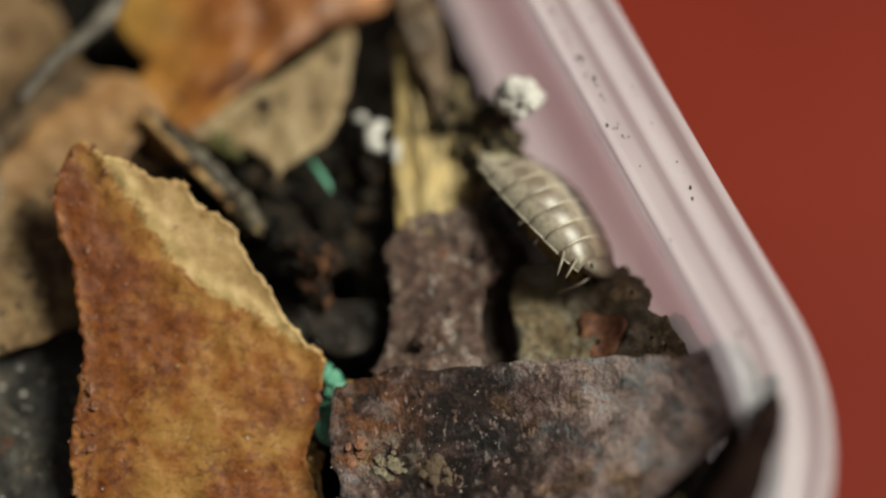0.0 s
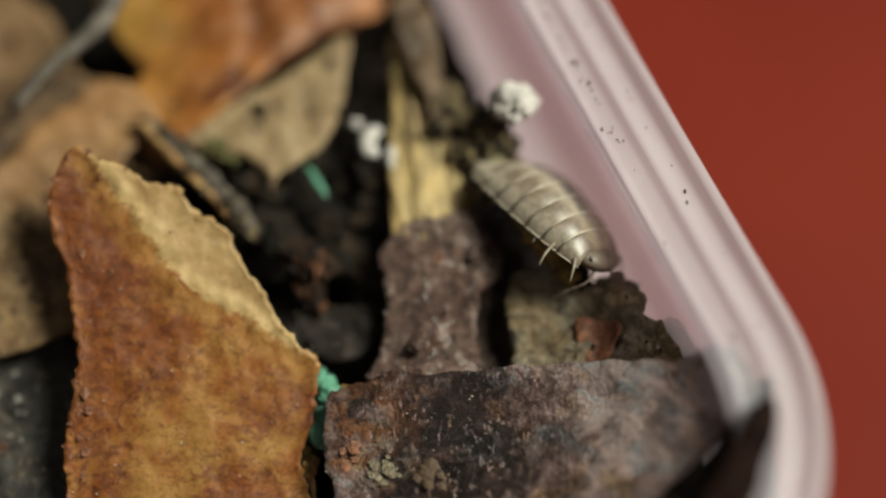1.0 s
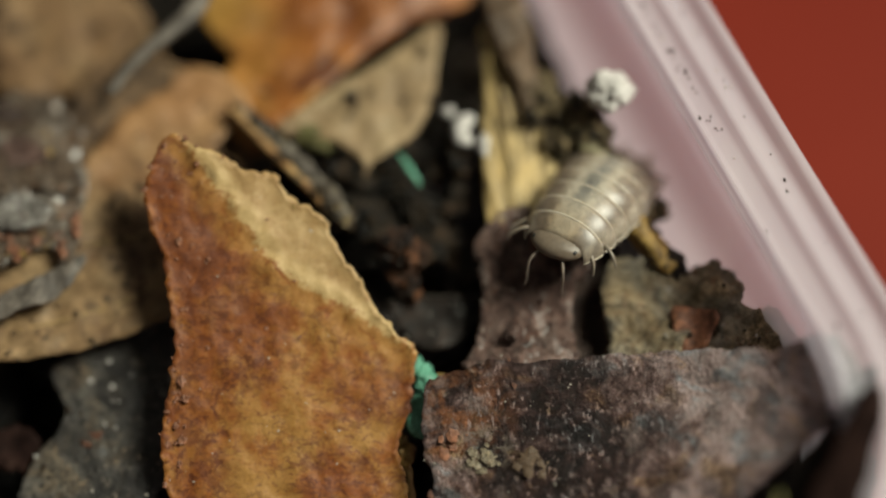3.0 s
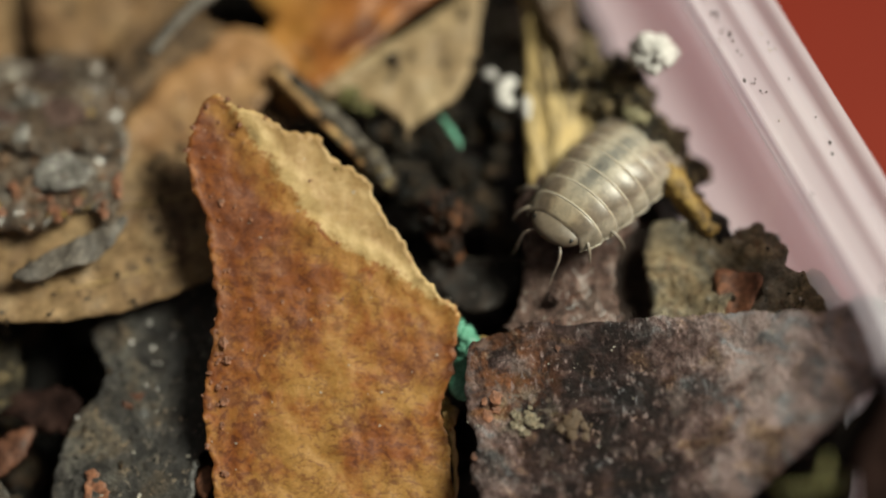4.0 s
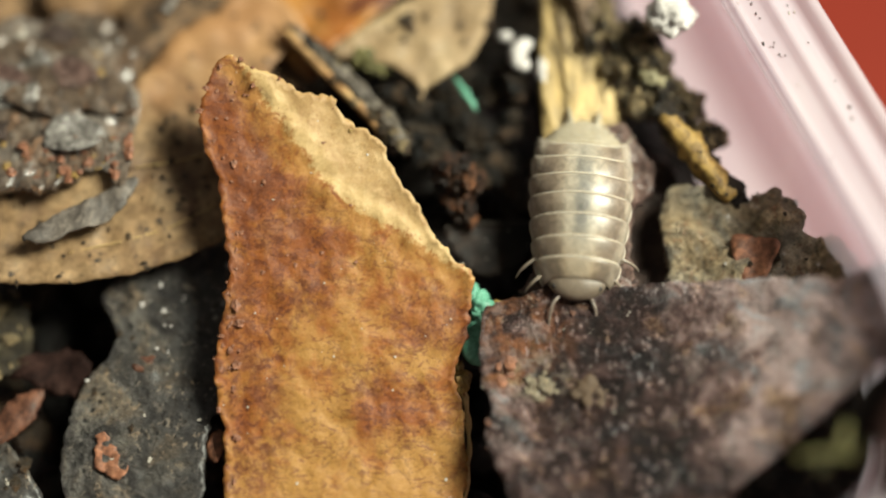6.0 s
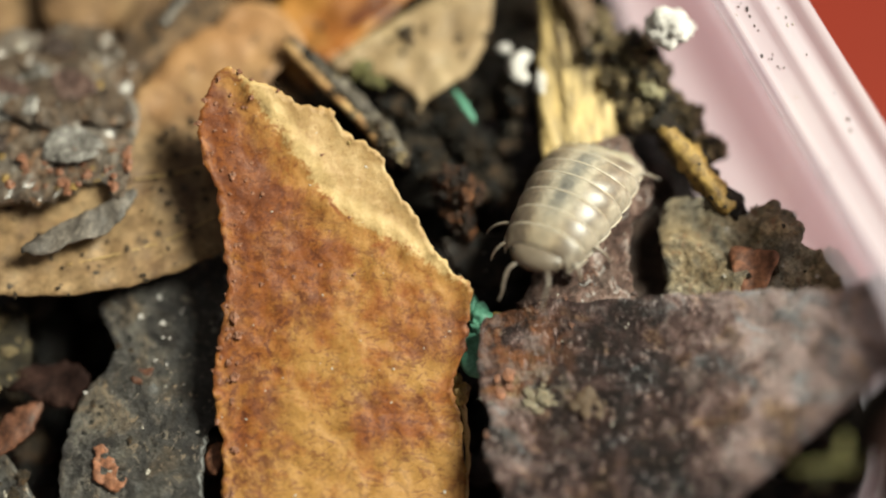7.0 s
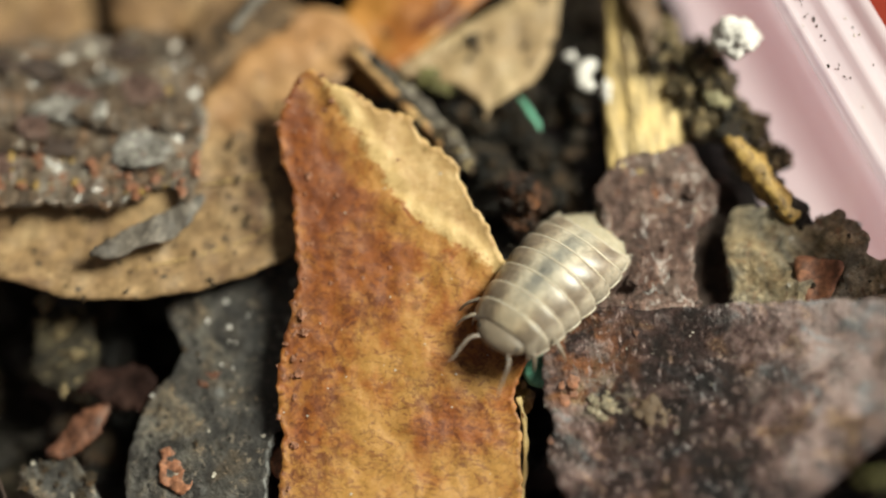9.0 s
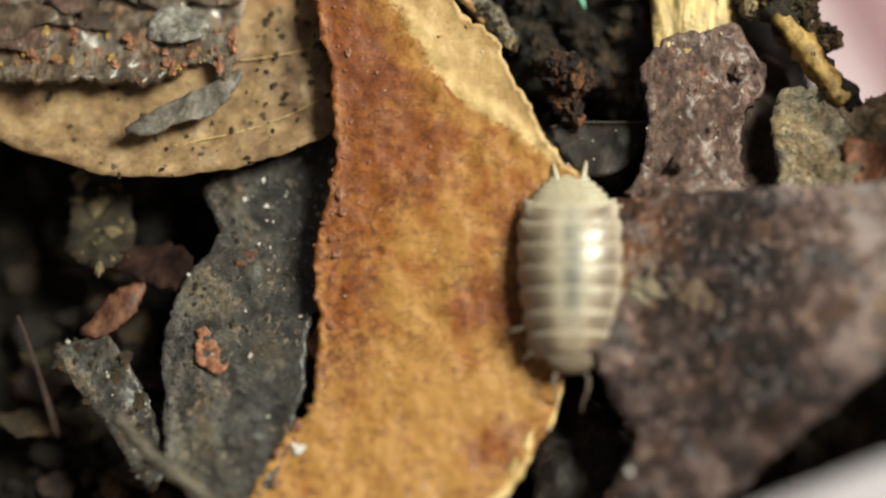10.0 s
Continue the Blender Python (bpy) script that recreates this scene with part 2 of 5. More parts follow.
def brown_leaf_material():
    """Rotting leaf: dark brown and glossy, mauve-grey where it has dried, a rusty corner, fibres that glint, partly as
    colour.
    """
    n = Nodes("mottled_dark_brown_leaf")

    def spot(x, y, rx, ry):
        u, v = n.math("DIVIDE", n.math("ADD", n.coord(0), -x), rx), n.math("DIVIDE", n.math("ADD", n.coord(1), -y), ry)
        return n.math("SUBTRACT", 1.0, n.math("ADD", n.math("MULTIPLY", u, u), n.math("MULTIPLY", v, v)), True)
    turn = n.add("ShaderNodeMapping")
    turn.inputs["Rotation"].default_value = (0, 0, radians(24))
    turn.inputs["Scale"].default_value = (1.0, 0.55, 1.0)
    n.link(n.at, turn.inputs["Vector"])
    along = turn.outputs[0]
    large = n.noise(0.15, 4, 0.55, 0.8)
    blotch = n.noise(0.34, 4, 0.55, 1.0)
    small = n.noise(1.1, 5, 0.65, 0.6)
    fibre = n.noise(2.2, 5, 0.7, 0.3, along)
    fine = n.noise(3.4, 6, 0.75, 0.2)
    # the right side has dried and, rising to the lamp, is painted lighter too
    dry = n.math("ADD", n.math("ADD", n.math("MULTIPLY", n.coord(0), 0.085), n.math("MULTIPLY", n.coord(1), 0.033)), 0.16)
    tone = n.math("ADD", n.math("MULTIPLY", n.punch(blotch, 4.6), 0.42), n.math("ADD", n.math("MULTIPLY", n.punch(large, 3.0), 0.24), n.math("MULTIPLY", n.punch(n.math("ADD", n.math("MULTIPLY", small, 0.55), n.math("MULTIPLY", fibre, 0.45)), 4.0), 0.34)))
    # the lower-left spot puts a mauve sheen into the tone
    lift = n.math("ADD", n.math("MULTIPLY", n.step(dry, 0.0, 0.9), 0.60), n.math("MULTIPLY", spot(-5.6, -19.5, 3.4, 6.5), 0.08))
    tone = n.math("SUBTRACT", n.math("ADD", tone, lift), n.math("ADD", n.math("MULTIPLY", spot(2.5, -17.5, 7.0, 10.0), 0.18), 0.10))
    col = n.ramp(tone, [(0.0, (0.010, 0.0065, 0.006)), (0.25, (0.026, 0.0155, 0.014)), (0.45, (0.064, 0.042, 0.037)), (0.66, (0.148, 0.107, 0.096)), (0.95, (0.36, 0.295, 0.275))])
    # rusty upper corner
    rust = n.mul(n.step(n.noise(0.55, 5, 0.7, 0.8, n.stretched((1, 1, 2))), 0.42, 0.56), n.math("MAXIMUM", n.mul(spot(-5.6, -11.5, 4.6, 4.6), 1.8), n.mul(n.step(large, 0.55, 0.68), 0.3)))
    col = n.mix(n.mul(rust, 0.5), col, (0.185, 0.08, 0.034))
    lichen = n.mul(n.step(n.noise(0.9, 5, 0.7, 0.8), 0.46, 0.58), spot(-4.2, -14.2, 3.0, 2.0))
    col = n.mix(n.mul(lichen, 0.9), col, (0.30, 0.27, 0.215))
    ash = n.mul(n.step(n.noise(0.5, 4, 0.6, 0.6), 0.55, 0.63), n.step(n.noise(0.2, 3, 0.5), 0.48, 0.58))
    col = n.mix(n.mul(ash, 0.45), col, (0.24, 0.205, 0.185))
    soot = n.mul(n.step(n.noise(0.26, 4, 0.6, 0.8, n.stretched((1.0, 1.3, 2.0))), 0.54, 0.62), 0.5)
    col = n.mix(soot, col, (0.013, 0.010, 0.011))
    # glints along the fibres, painted as pale colour
    glint = n.mul(n.step(n.noise(2.6, 3, 0.6, 0.4, along), 0.57, 0.63), n.step(n.noise(0.3, 3, 0.6), 0.42, 0.55))
    col = n.mix(n.mul(glint, 0.75), col, (0.32, 0.255, 0.235))
    col = n.mix(1.0, col, n.ramp(n.punch(fine, 1.3), [(0.2, (0.62,) * 3), (0.5, (0.97,) * 3), (0.85, (1.35,) * 3)]), "MULTIPLY")
    # uneven rot: tan-brown, slate and mauve zones
    zone = n.noise(0.25, 4, 0.6, 0.9, n.stretched((1.0, 1.4, 3.0)))
    col = n.mix(1.0, col, n.ramp(zone, [(0.36, (0.82, 1.0, 1.16)), (0.46, (1.05, 0.97, 1.0)), (0.54, (1.08, 0.96, 1.0)), (0.66, (1.26, 1.02, 0.76))]), "MULTIPLY")
    n.bump(n.math("ADD", n.math("MULTIPLY", fibre, 1.0), n.math("MULTIPLY", small, 0.8)), 1.0, 0.8)
    gleam = n.add("ShaderNodeBump")
    gleam.inputs["Strength"].default_value, gleam.inputs["Distance"].default_value = 1.0, 0.45 * MM
    n.link(n.noise(3.2, 4, 0.7, 0.2, along), gleam.inputs["Height"])
    n.link(gleam.outputs[0], n.bsdf.inputs["Coat Normal"])
    n.bsdf.inputs["Coat Weight"].default_value = 0.32
    n.bsdf.inputs["Coat Roughness"].default_value = 0.08
    return n.finish(col, n.ramp(fine, [(0.35, (0.6,) * 3), (0.65, (0.42,) * 3)]), 0.1)


M_BROWN = brown_leaf_material()
M_GREYTAN = litter_material("crumbling_grey_leaf", [(0.2, (0.25, 0.185, 0.115)), (0.5, (0.46, 0.372, 0.245)), (0.8, (0.60, 0.50, 0.36))],
                            big=0.4, fine=2.4, fine_depth=0.6, patch=((0.24, 0.185, 0.115), 0.22, 0.54, 0.64), spots=((0.09, 0.06, 0.036), 1.9, 0.13, 0.50), bump=1.0, depth=1.1, flecks=(0.24, 0.13, 0.075), zones=((0.88, 0.96, 1.12), (1.1, 1.0, 0.85)), coat=0.08)
M_RED = litter_material("rusty_red_flake", [(0.25, (0.07, 0.026, 0.015)), (0.7, (0.165, 0.066, 0.035))], big=0.5, fine=2.0)
M_FLAKE = litter_material("wet_grey_flake", [(0.25, (0.11, 0.098, 0.088)), (0.55, (0.22, 0.20, 0.182)), (0.8, (0.36, 0.335, 0.31))], big=0.6, fine=2.4, fine_depth=0.5, rough=(0.12, 0.4), spec=0.6, bump=0.8, depth=0.3)
M_RUST = litter_material("rusty_red_scale", [(0.25, (0.17, 0.066, 0.036)), (0.7, (0.35, 0.15, 0.08))], big=0.5, fine=2.0)
M_PURPLE = brown_material("purple_brown_bark", [(0.2, (0.03, 0.014, 0.011)), (0.38, (0.083, 0.045, 0.037)), (0.56, (0.168, 0.101, 0.083)), (0.78, (0.33, 0.235, 0.20))], (0.24, 0.09, 0.04), -10, 0.2, pull=0.6, depth=0.7, rust_at=(0.58, 0.68))
M_SHARD = litter_material("dark_rotten_shard", [(0.2, (0.02, 0.012, 0.009)), (0.5, (0.06, 0.036, 0.028)), (0.8, (0.12, 0.078, 0.06))], big=0.4, rough=(0.3, 0.6), spec=0.3, bump=0.9, depth=0.4)
M_WOOD = litter_material("split_straw_wood", [(0.16, (0.12, 0.068, 0.026)), (0.36, (0.46, 0.32, 0.125)), (0.8, (0.66, 0.50, 0.25))],
                         big=0.6, fine=2.0, fine_depth=0.6, grain=(1.0, 0.12, 1.0), bump=0.8, depth=0.2, distort=0.3)
M_WOODBARK = litter_material("grey_brown_rind", [(0.2, (0.05, 0.028, 0.014)), (0.5, (0.13, 0.078, 0.042)), (0.8, (0.22, 0.145, 0.088))], big=0.4, grain=(1.0, 0.3, 1.0), bump=0.8, depth=0.25)
M_ROLL = litter_material("dark_rolled_leaf", [(0.25, (0.010, 0.005, 0.0045)), (0.6, (0.032, 0.016, 0.013)), (0.8, (0.055, 0.03, 0.024))], big=0.4, spec=0.06, rough=(0.7, 0.9))
M_TAN = litter_material("tan_dead_leaf", [(0.2, (0.13, 0.068, 0.031)), (0.5, (0.22, 0.125, 0.058)), (0.8, (0.30, 0.19, 0.095))],
                        big=0.26, fine=2.2, fine_depth=0.42, patch=((0.15, 0.088, 0.048), 0.15, 0.54, 0.66), spots=((0.05, 0.032, 0.018), 1.0, 0.15, 0.44), bump=0.4, depth=0.12)
# its dark patch is shade from the rust-orange leaf, with some mottling
M_CURVED = litter_material("curved_tan_leaf_skin", [(0.2, (0.165, 0.095, 0.046)), (0.5, (0.285, 0.177, 0.085)), (0.8, (0.40, 0.275, 0.148))],
                           big=0.26, fine=2.2, fine_depth=0.42, patch=((0.125, 0.066, 0.034), 0.15, 0.5, 0.62), spots=((0.04, 0.026, 0.015), 0.9, 0.17, 0.44), bump=0.4, depth=0.12, tint_or_shade=((0.33, 0.165, 0.065), 1, 4.0, 12.0), shade_patch=((0.075, 0.043, 0.026), -29.6, 1.4, 2.6, 4.2))
M_PALETAN = litter_material("pale_tan_leaf", [(0.2, (0.19, 0.122, 0.062)), (0.5, (0.30, 0.205, 0.108)), (0.8, (0.39, 0.285, 0.16))],
                            big=0.2, fine=2.2, fine_depth=0.3, spots=((0.045, 0.03, 0.015), 0.35, 0.14, 0.52), bump=0.4, depth=0.12)
M_ORANGE = litter_material("orange_amber_leaf", [(0.22, (0.10, 0.027, 0.007)), (0.42, (0.235, 0.075, 0.014)), (0.62, (0.35, 0.125, 0.022)), (0.9, (0.40, 0.205, 0.045))],
                           big=0.12, fine=1.6, fine_depth=0.35, bump=0.4, depth=0.15, rough=(0.35, 0.6),
                           patch=((0.115, 0.032, 0.010), 0.17, 0.53, 0.63), tint_or_shade=((0.40, 0.225, 0.05), 0, -1.0, -8.0))
M_ORTAN = litter_material("speckled_ochre_leaf", [(0.2, (0.09, 0.048, 0.026)), (0.5, (0.20, 0.118, 0.06)), (0.8, (0.30, 0.19, 0.10))],
                          big=0.16, fine=2.0, fine_depth=0.4, spots=((0.035, 0.025, 0.018), 0.7, 0.30, 0.42), patch=((0.12, 0.075, 0.05), 0.16, 0.52, 0.64), bump=0.4, depth=0.12)
M_BARK = brown_material("rough_wet_bark", [(0.15, (0.02, 0.012, 0.008)), (0.36, (0.07, 0.043, 0.027)), (0.54, (0.135, 0.092, 0.062)), (0.70, (0.22, 0.175, 0.14)), (0.88, (0.40, 0.36, 0.32))], (0.25, 0.115, 0.045), 60, 0.6)
# darkened towards the rust-orange leaf, whose shade is painted in here
# the pale patches also carry its wet sheen as colour
M_DARK = litter_material("slate_grey_leaf", [(0.2, (0.010, 0.0085, 0.0075)), (0.45, (0.064, 0.057, 0.051)), (0.75, (0.19, 0.174, 0.157))],
                         big=0.42, fine=2.4, fine_depth=0.72, patch=((0.21, 0.19, 0.162), 0.2, 0.49, 0.60), spots=((0.008, 0.007, 0.006), 1.2, 0.17, 0.44), rough=(0.3, 0.55), spec=0.35, bump=1.0, depth=0.8, flecks=(0.22, 0.18, 0.14), zones=((0.98, 0.99, 1.02), (1.25, 1.06, 0.86)), coat=0.35, coat_rough=0.36, tint_or_shade=((0.020, 0.018, 0.018), 0, -4.5, 1.5))
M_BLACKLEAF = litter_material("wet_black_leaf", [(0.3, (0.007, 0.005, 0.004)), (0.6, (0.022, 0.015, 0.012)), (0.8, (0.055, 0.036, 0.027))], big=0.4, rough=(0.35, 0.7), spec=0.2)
# near-black, for the shaded slot behind the rolled leaf
M_VOID = litter_material("black_slot_shade", [(0.3, (0.002, 0.0015, 0.0013)), (0.8, (0.008, 0.005, 0.004))], big=0.5, spec=0.03, rough=(0.8, 0.95))
M_BLOOM = litter_material("greenish_brown_bloom", [(0.2, (0.012, 0.009, 0.005)), (0.5, (0.036, 0.027, 0.015)), (0.8, (0.08, 0.064, 0.034))], big=0.7, fine=1.8, fine_depth=0.7, rough=(0.4, 0.8), spec=0.25, bump=0.9, depth=0.5)
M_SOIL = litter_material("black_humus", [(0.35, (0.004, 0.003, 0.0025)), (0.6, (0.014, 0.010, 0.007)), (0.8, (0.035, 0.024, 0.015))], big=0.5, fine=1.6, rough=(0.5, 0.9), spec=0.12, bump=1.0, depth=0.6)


def crumb_material(name, stops, spec=0.4):
    """Loose crumbs: each grain has its own tone."""
    n = Nodes(name)
    geo = n.add("ShaderNodeNewGeometry")
    fine = n.noise(2.2, 6, 0.7, 0.3)
    pick = n.math("ADD", n.math("MULTIPLY", geo.outputs["Random Per Island"], 0.75), n.math("MULTIPLY", n.math("SUBTRACT", n.noise(0.5, 4, 0.6), 0.4), 0.6))
    col = n.ramp(pick, stops)
    col = n.mix(1.0, col, n.ramp(fine, [(0.3, (0.3,) * 3), (0.55, (1.0,) * 3), (0.75, (1.5,) * 3)]), "MULTIPLY")
    n.bump(fine, 1.0, 0.5)
    return n.finish(col, n.ramp(fine, [(0.35, (0.8,) * 3), (0.6, (0.3,) * 3)]), spec)


M_CRUMB = crumb_material("soil_crumb", [(0.15, (0.004, 0.003, 0.002)), (0.45, (0.014, 0.010, 0.006)), (0.68, (0.035, 0.023, 0.012)), (0.82, (0.08, 0.045, 0.022)), (0.95, (0.15, 0.12, 0.075))])
M_REDSOIL = crumb_material("red_brown_soil", [(0.15, (0.008, 0.004, 0.003)), (0.45, (0.03, 0.014, 0.007)), (0.68, (0.085, 0.034, 0.015)), (0.9, (0.19, 0.075, 0.03))])
M_TWIG = litter_material("weathered_twig", [(0.25, (0.018, 0.014, 0.010)), (0.48, (0.10, 0.08, 0.06)), (0.75, (0.28, 0.24, 0.19))], big=0.9, fine_depth=0.7, grain=(0.6, 1.0, 1.0), bump=0.9, depth=0.2)
M_HEART = litter_material("orange_twig_wood", [(0.25, (0.12, 0.055, 0.02)), (0.45, (0.30, 0.155, 0.055)), (0.7, (0.52, 0.33, 0.14))], big=0.7, grain=(0.2, 1.0, 1.0))
M_STEM = litter_material("grey_dry_stem", [(0.3, (0.08, 0.066, 0.056)), (0.7, (0.23, 0.195, 0.165))], big=0.4)
M_MINT = litter_material("mint_green_crumb", [(0.3, (0.075, 0.25, 0.165)), (0.6, (0.14, 0.38, 0.27))], big=0.7, fine_depth=0.25, rough=(0.4, 0.6))
M_YELLOW = litter_material("yellow_lichen", [(0.3, (0.16, 0.088, 0.02)), (0.6, (0.42, 0.27, 0.075))], big=0.8, fine_depth=0.4)
M_LICHEN = litter_material("pale_lichen", [(0.3, (0.20, 0.17, 0.085)), (0.6, (0.42, 0.38, 0.24))], big=0.8, fine_depth=0.35, bump=0.8, depth=0.3)
M_MOSS = litter_material("moss_green", [(0.3, (0.06, 0.055, 0.014)), (0.6, (0.19, 0.17, 0.055))], big=0.8)
M_OLIVE = crumb_material("olive_humus", [(0.1, (0.016, 0.011, 0.006)), (0.35, (0.07, 0.05, 0.025)), (0.6, (0.17, 0.125, 0.065)), (0.9, (0.32, 0.24, 0.13))])
M_FLUFF = litter_material("white_mould", [(0.3, (0.42, 0.39, 0.37)), (0.6, (0.60, 0.57, 0.55))], big=0.8, fine_depth=0.15, rough=(0.7, 0.9))
M_GRIT = litter_material("pale_grit", [(0.3, (0.26, 0.23, 0.19)), (0.6, (0.50, 0.46, 0.40))], big=0.8, fine_depth=0.2, rough=(0.2, 0.5), spec=0.6)


def plastic_material(name, through_share, glow_share):
    n = Nodes(name)
    scuff = n.noise(0.12, 5, 0.6, 0.4)
    fine = n.noise(1.4, 5, 0.7)
    col = n.ramp(scuff, [(0.3, (0.82, 0.79, 0.88)), (0.6, (0.87, 0.85, 0.925)), (0.8, (0.91, 0.91, 0.96))])
    n.bump(fine, 0.12, 0.05)
    n.finish(col, n.ramp(fine, [(0.3, (0.09,) * 3), (0.7, (0.24,) * 3)]), 0.65)
    glow = n.add("ShaderNodeBsdfTranslucent")
    n.link(col, glow.inputs["Color"])
    clear = n.add("ShaderNodeBsdfTransparent")
    clear.inputs["Color"].default_value = (0.94, 0.91, 0.93, 1)
    both = n.add("ShaderNodeMixShader")
    both.inputs[0].default_value = glow_share
    n.link(n.bsdf.outputs[0], both.inputs[1])
    n.link(glow.outputs[0], both.inputs[2])
    thin = n.add("ShaderNodeMixShader")
    thin.inputs[0].default_value = through_share
    n.link(both.outputs[0], thin.inputs[1])
    n.link(clear.outputs[0], thin.inputs[2])
    n.link(thin.outputs[0], n.out.inputs["Surface"])
    return n.mat


def table_material():
    n = Nodes("red_painted_table")
    big = n.noise(0.018, 4, 0.55, 0.3)
    fine = n.noise(0.5, 5, 0.6)
    col = n.ramp(big, [(0.3, (0.135, 0.0125, 0.006)), (0.7, (0.175, 0.019, 0.009))])
    n.bump(fine, 0.1, 0.1)
    return n.finish(col, 0.6, 0.1)


def shell_material():
    """Back plate: pale tan over the middle with a grey midline, brown flanks, smooth and glossy."""
    n = Nodes("translucent_grey_shell")
    x, y = n.coord(0), n.coord(1)
    off = n.math("ADD", x, 0.8)
    wide = n.math("SUBTRACT", 3.5, n.math("MULTIPLY", n.math("MULTIPLY", off, off), 0.033))
    wob = n.math("MULTIPLY", n.math("SUBTRACT", n.noise(0.9, 4, 0.6, 0.5), 0.5), 0.30)
    place = n.math("ADD", n.math("DIVIDE", n.math("ABSOLUTE", y, 0.0), wide), wob, True)
    col = n.ramp(place, [(0.05, (0.345, 0.310, 0.250)), (0.32, (0.35, 0.302, 0.237)), (0.46, (0.255, 0.205, 0.152)), (0.62, (0.175, 0.133, 0.098)), (0.84, (0.19, 0.146, 0.109)), (0.98, (0.34, 0.29, 0.23))])
    # grey gut line, broken into spots, fading towards the head
    spot = n.punch(n.noise(0.75, 3, 0.5, 0.3), 2.2)
    stripe = n.mul(n.ramp(place, [(0.09, (1, 1, 1)), (0.22, (0, 0, 0))]), n.math("ADD", n.math("MULTIPLY", spot, 0.5), 0.55, True))
    stripe = n.mul(stripe, n.ramp(n.math("DIVIDE", n.math("ADD", x, 7.0), 14.0), [(0.2, (0.3,) * 3), (0.35, (1,) * 3), (0.66, (1,) * 3), (0.78, (0.1,) * 3)]))
    col = n.mix(n.mul(stripe, 0.78), col, (0.085, 0.085, 0.084))
    # the first plates are warmer
    col = n.mix(n.ramp(n.math("DIVIDE", n.math("ADD", x, 7.0), 14.0), [(0.66, (0,) * 3), (0.85, (0.55,) * 3)]), col, n.mix(n.step(place, 0.42, 0.62), (0.27, 0.197, 0.118), (0.105, 0.078, 0.054)))
    blot = n.punch(n.noise(1.3, 4, 0.6, 0.8), 2.0)
    col = n.mix(1.0, col, n.ramp(blot, [(0.2, (0.72,) * 3), (0.55, (1.0,) * 3), (0.85, (1.16,) * 3)]), "MULTIPLY")
    fine = n.noise(3.5, 4, 0.6)
    col = n.mix(1.0, col, n.ramp(fine, [(0.3, (0.86,) * 3), (0.7, (1.08,) * 3)]), "MULTIPLY")
    n.bump(fine, 0.12, 0.05)
    n.finish(col, 0.42, 0.45)
    n.bsdf.inputs["Subsurface Weight"].default_value = 0.12
    n.bsdf.inputs["Subsurface Radius"].default_value = (0.0014, 0.0011, 0.0007)
    n.bsdf.inputs["Coat Weight"].default_value = 0.42
    n.bsdf.inputs["Coat Roughness"].default_value = 0.33
    return n.mat


def horn_material(name, color, rough=0.35):
    n = Nodes(name)
    fine = n.noise(2.5, 4, 0.6)
    col = n.mix(1.0, color, n.ramp(fine, [(0.3, (0.8,) * 3), (0.7, (1.1,) * 3)]), "MULTIPLY")
    n.finish(col, rough, 0.5)
    n.bsdf.inputs["Subsurface Weight"].default_value = 0.3
    n.bsdf.inputs["Subsurface Radius"].default_value = (0.0008, 0.0006, 0.0004)
    return n.mat


M_PLASTIC, M_TABLE, M_SHELL = plastic_material("frosted_pink_plastic", 0.54, 0.82), table_material(), shell_material()
M_RIM = plastic_material("clear_pink_rim", 0.62, 0.30)
M_HEM = horn_material("pale_shell_hem", (0.47, 0.415, 0.335))
M_LEG = horn_material("pale_leg_horn", (0.23, 0.19, 0.15))
M_FEELER = horn_material("grey_feeler_horn", (0.21, 0.17, 0.14))
M_HEAD = horn_material("dusky_head_horn", (0.155, 0.12, 0.088), 0.45)
M_TAIL = horn_material("cream_tail_horn", (0.33, 0.288, 0.21))
M_EYE = horn_material("black_eye", (0.012, 0.010, 0.009), 0.5)


# ---- mesh helpers (all in mm) ----
def mesh_object(name, verts, faces, material, parent=None, centre=None, smooth=True):
    c = Vector(centre) if centre is not None else sum((Vector(v) for v in verts), Vector()) / max(1, len(verts))
    me = bpy.data.meshes.new(name)
    me.from_pydata([((Vector(v) - c) * MM)[:] for v in verts], [], faces)
    me.update()
    if smooth:
        me.polygons.foreach_set("use_smooth", [True] * len(me.polygons))
    me.materials.append(material)
    ob = new(name, me)
    ob.location = c * MM
    if parent is not None:
        ob.parent = parent
    return ob


def empty(name, at):
    ob = new(name)
    ob.empty_display_size = 0.002
    ob.location = mmv(at)
    return ob


def n3(x, y, z=0.0):
    return noise.noise(Vector((x, y, z)))


def resample(outline, step, jag, seed, smooth=True):
    pts = [Vector((a, b)) for a, b in outline]
    k, out = len(pts), []
    for i in range(k):
        p0, p1, p2, p3 = pts[i - 1], pts[i], pts[(i + 1) % k], pts[(i + 2) % k]
        m = max(2, int((p2 - p1).length / step))
        for j in range(m):
            s = j / m
            if smooth:
                q = 0.5 * ((2 * p1) + (p2 - p0) * s + (2 * p0 - 5 * p1 + 4 * p2 - p3) * s * s + (3 * p1 - p0 - 3 * p2 + p3) * s ** 3)
            else:
                q = p1.lerp(p2, s)
            out.append(q)
    k = len(out)
    res = []
    for i, q in enumerate(out):
        d = (out[(i + 1) % k] - out[i - 1]).normalized()
        w = jag * (n3(q.x * 0.5, q.y * 0.5, seed) + 0.8 * n3(q.x * 1.6, q.y * 1.6, seed + 7) + 0.5 * n3(q.x * 3.7, q.y * 3.7, seed + 9))
        res.append(q + Vector((d.y, -d.x)) * w)
    return res


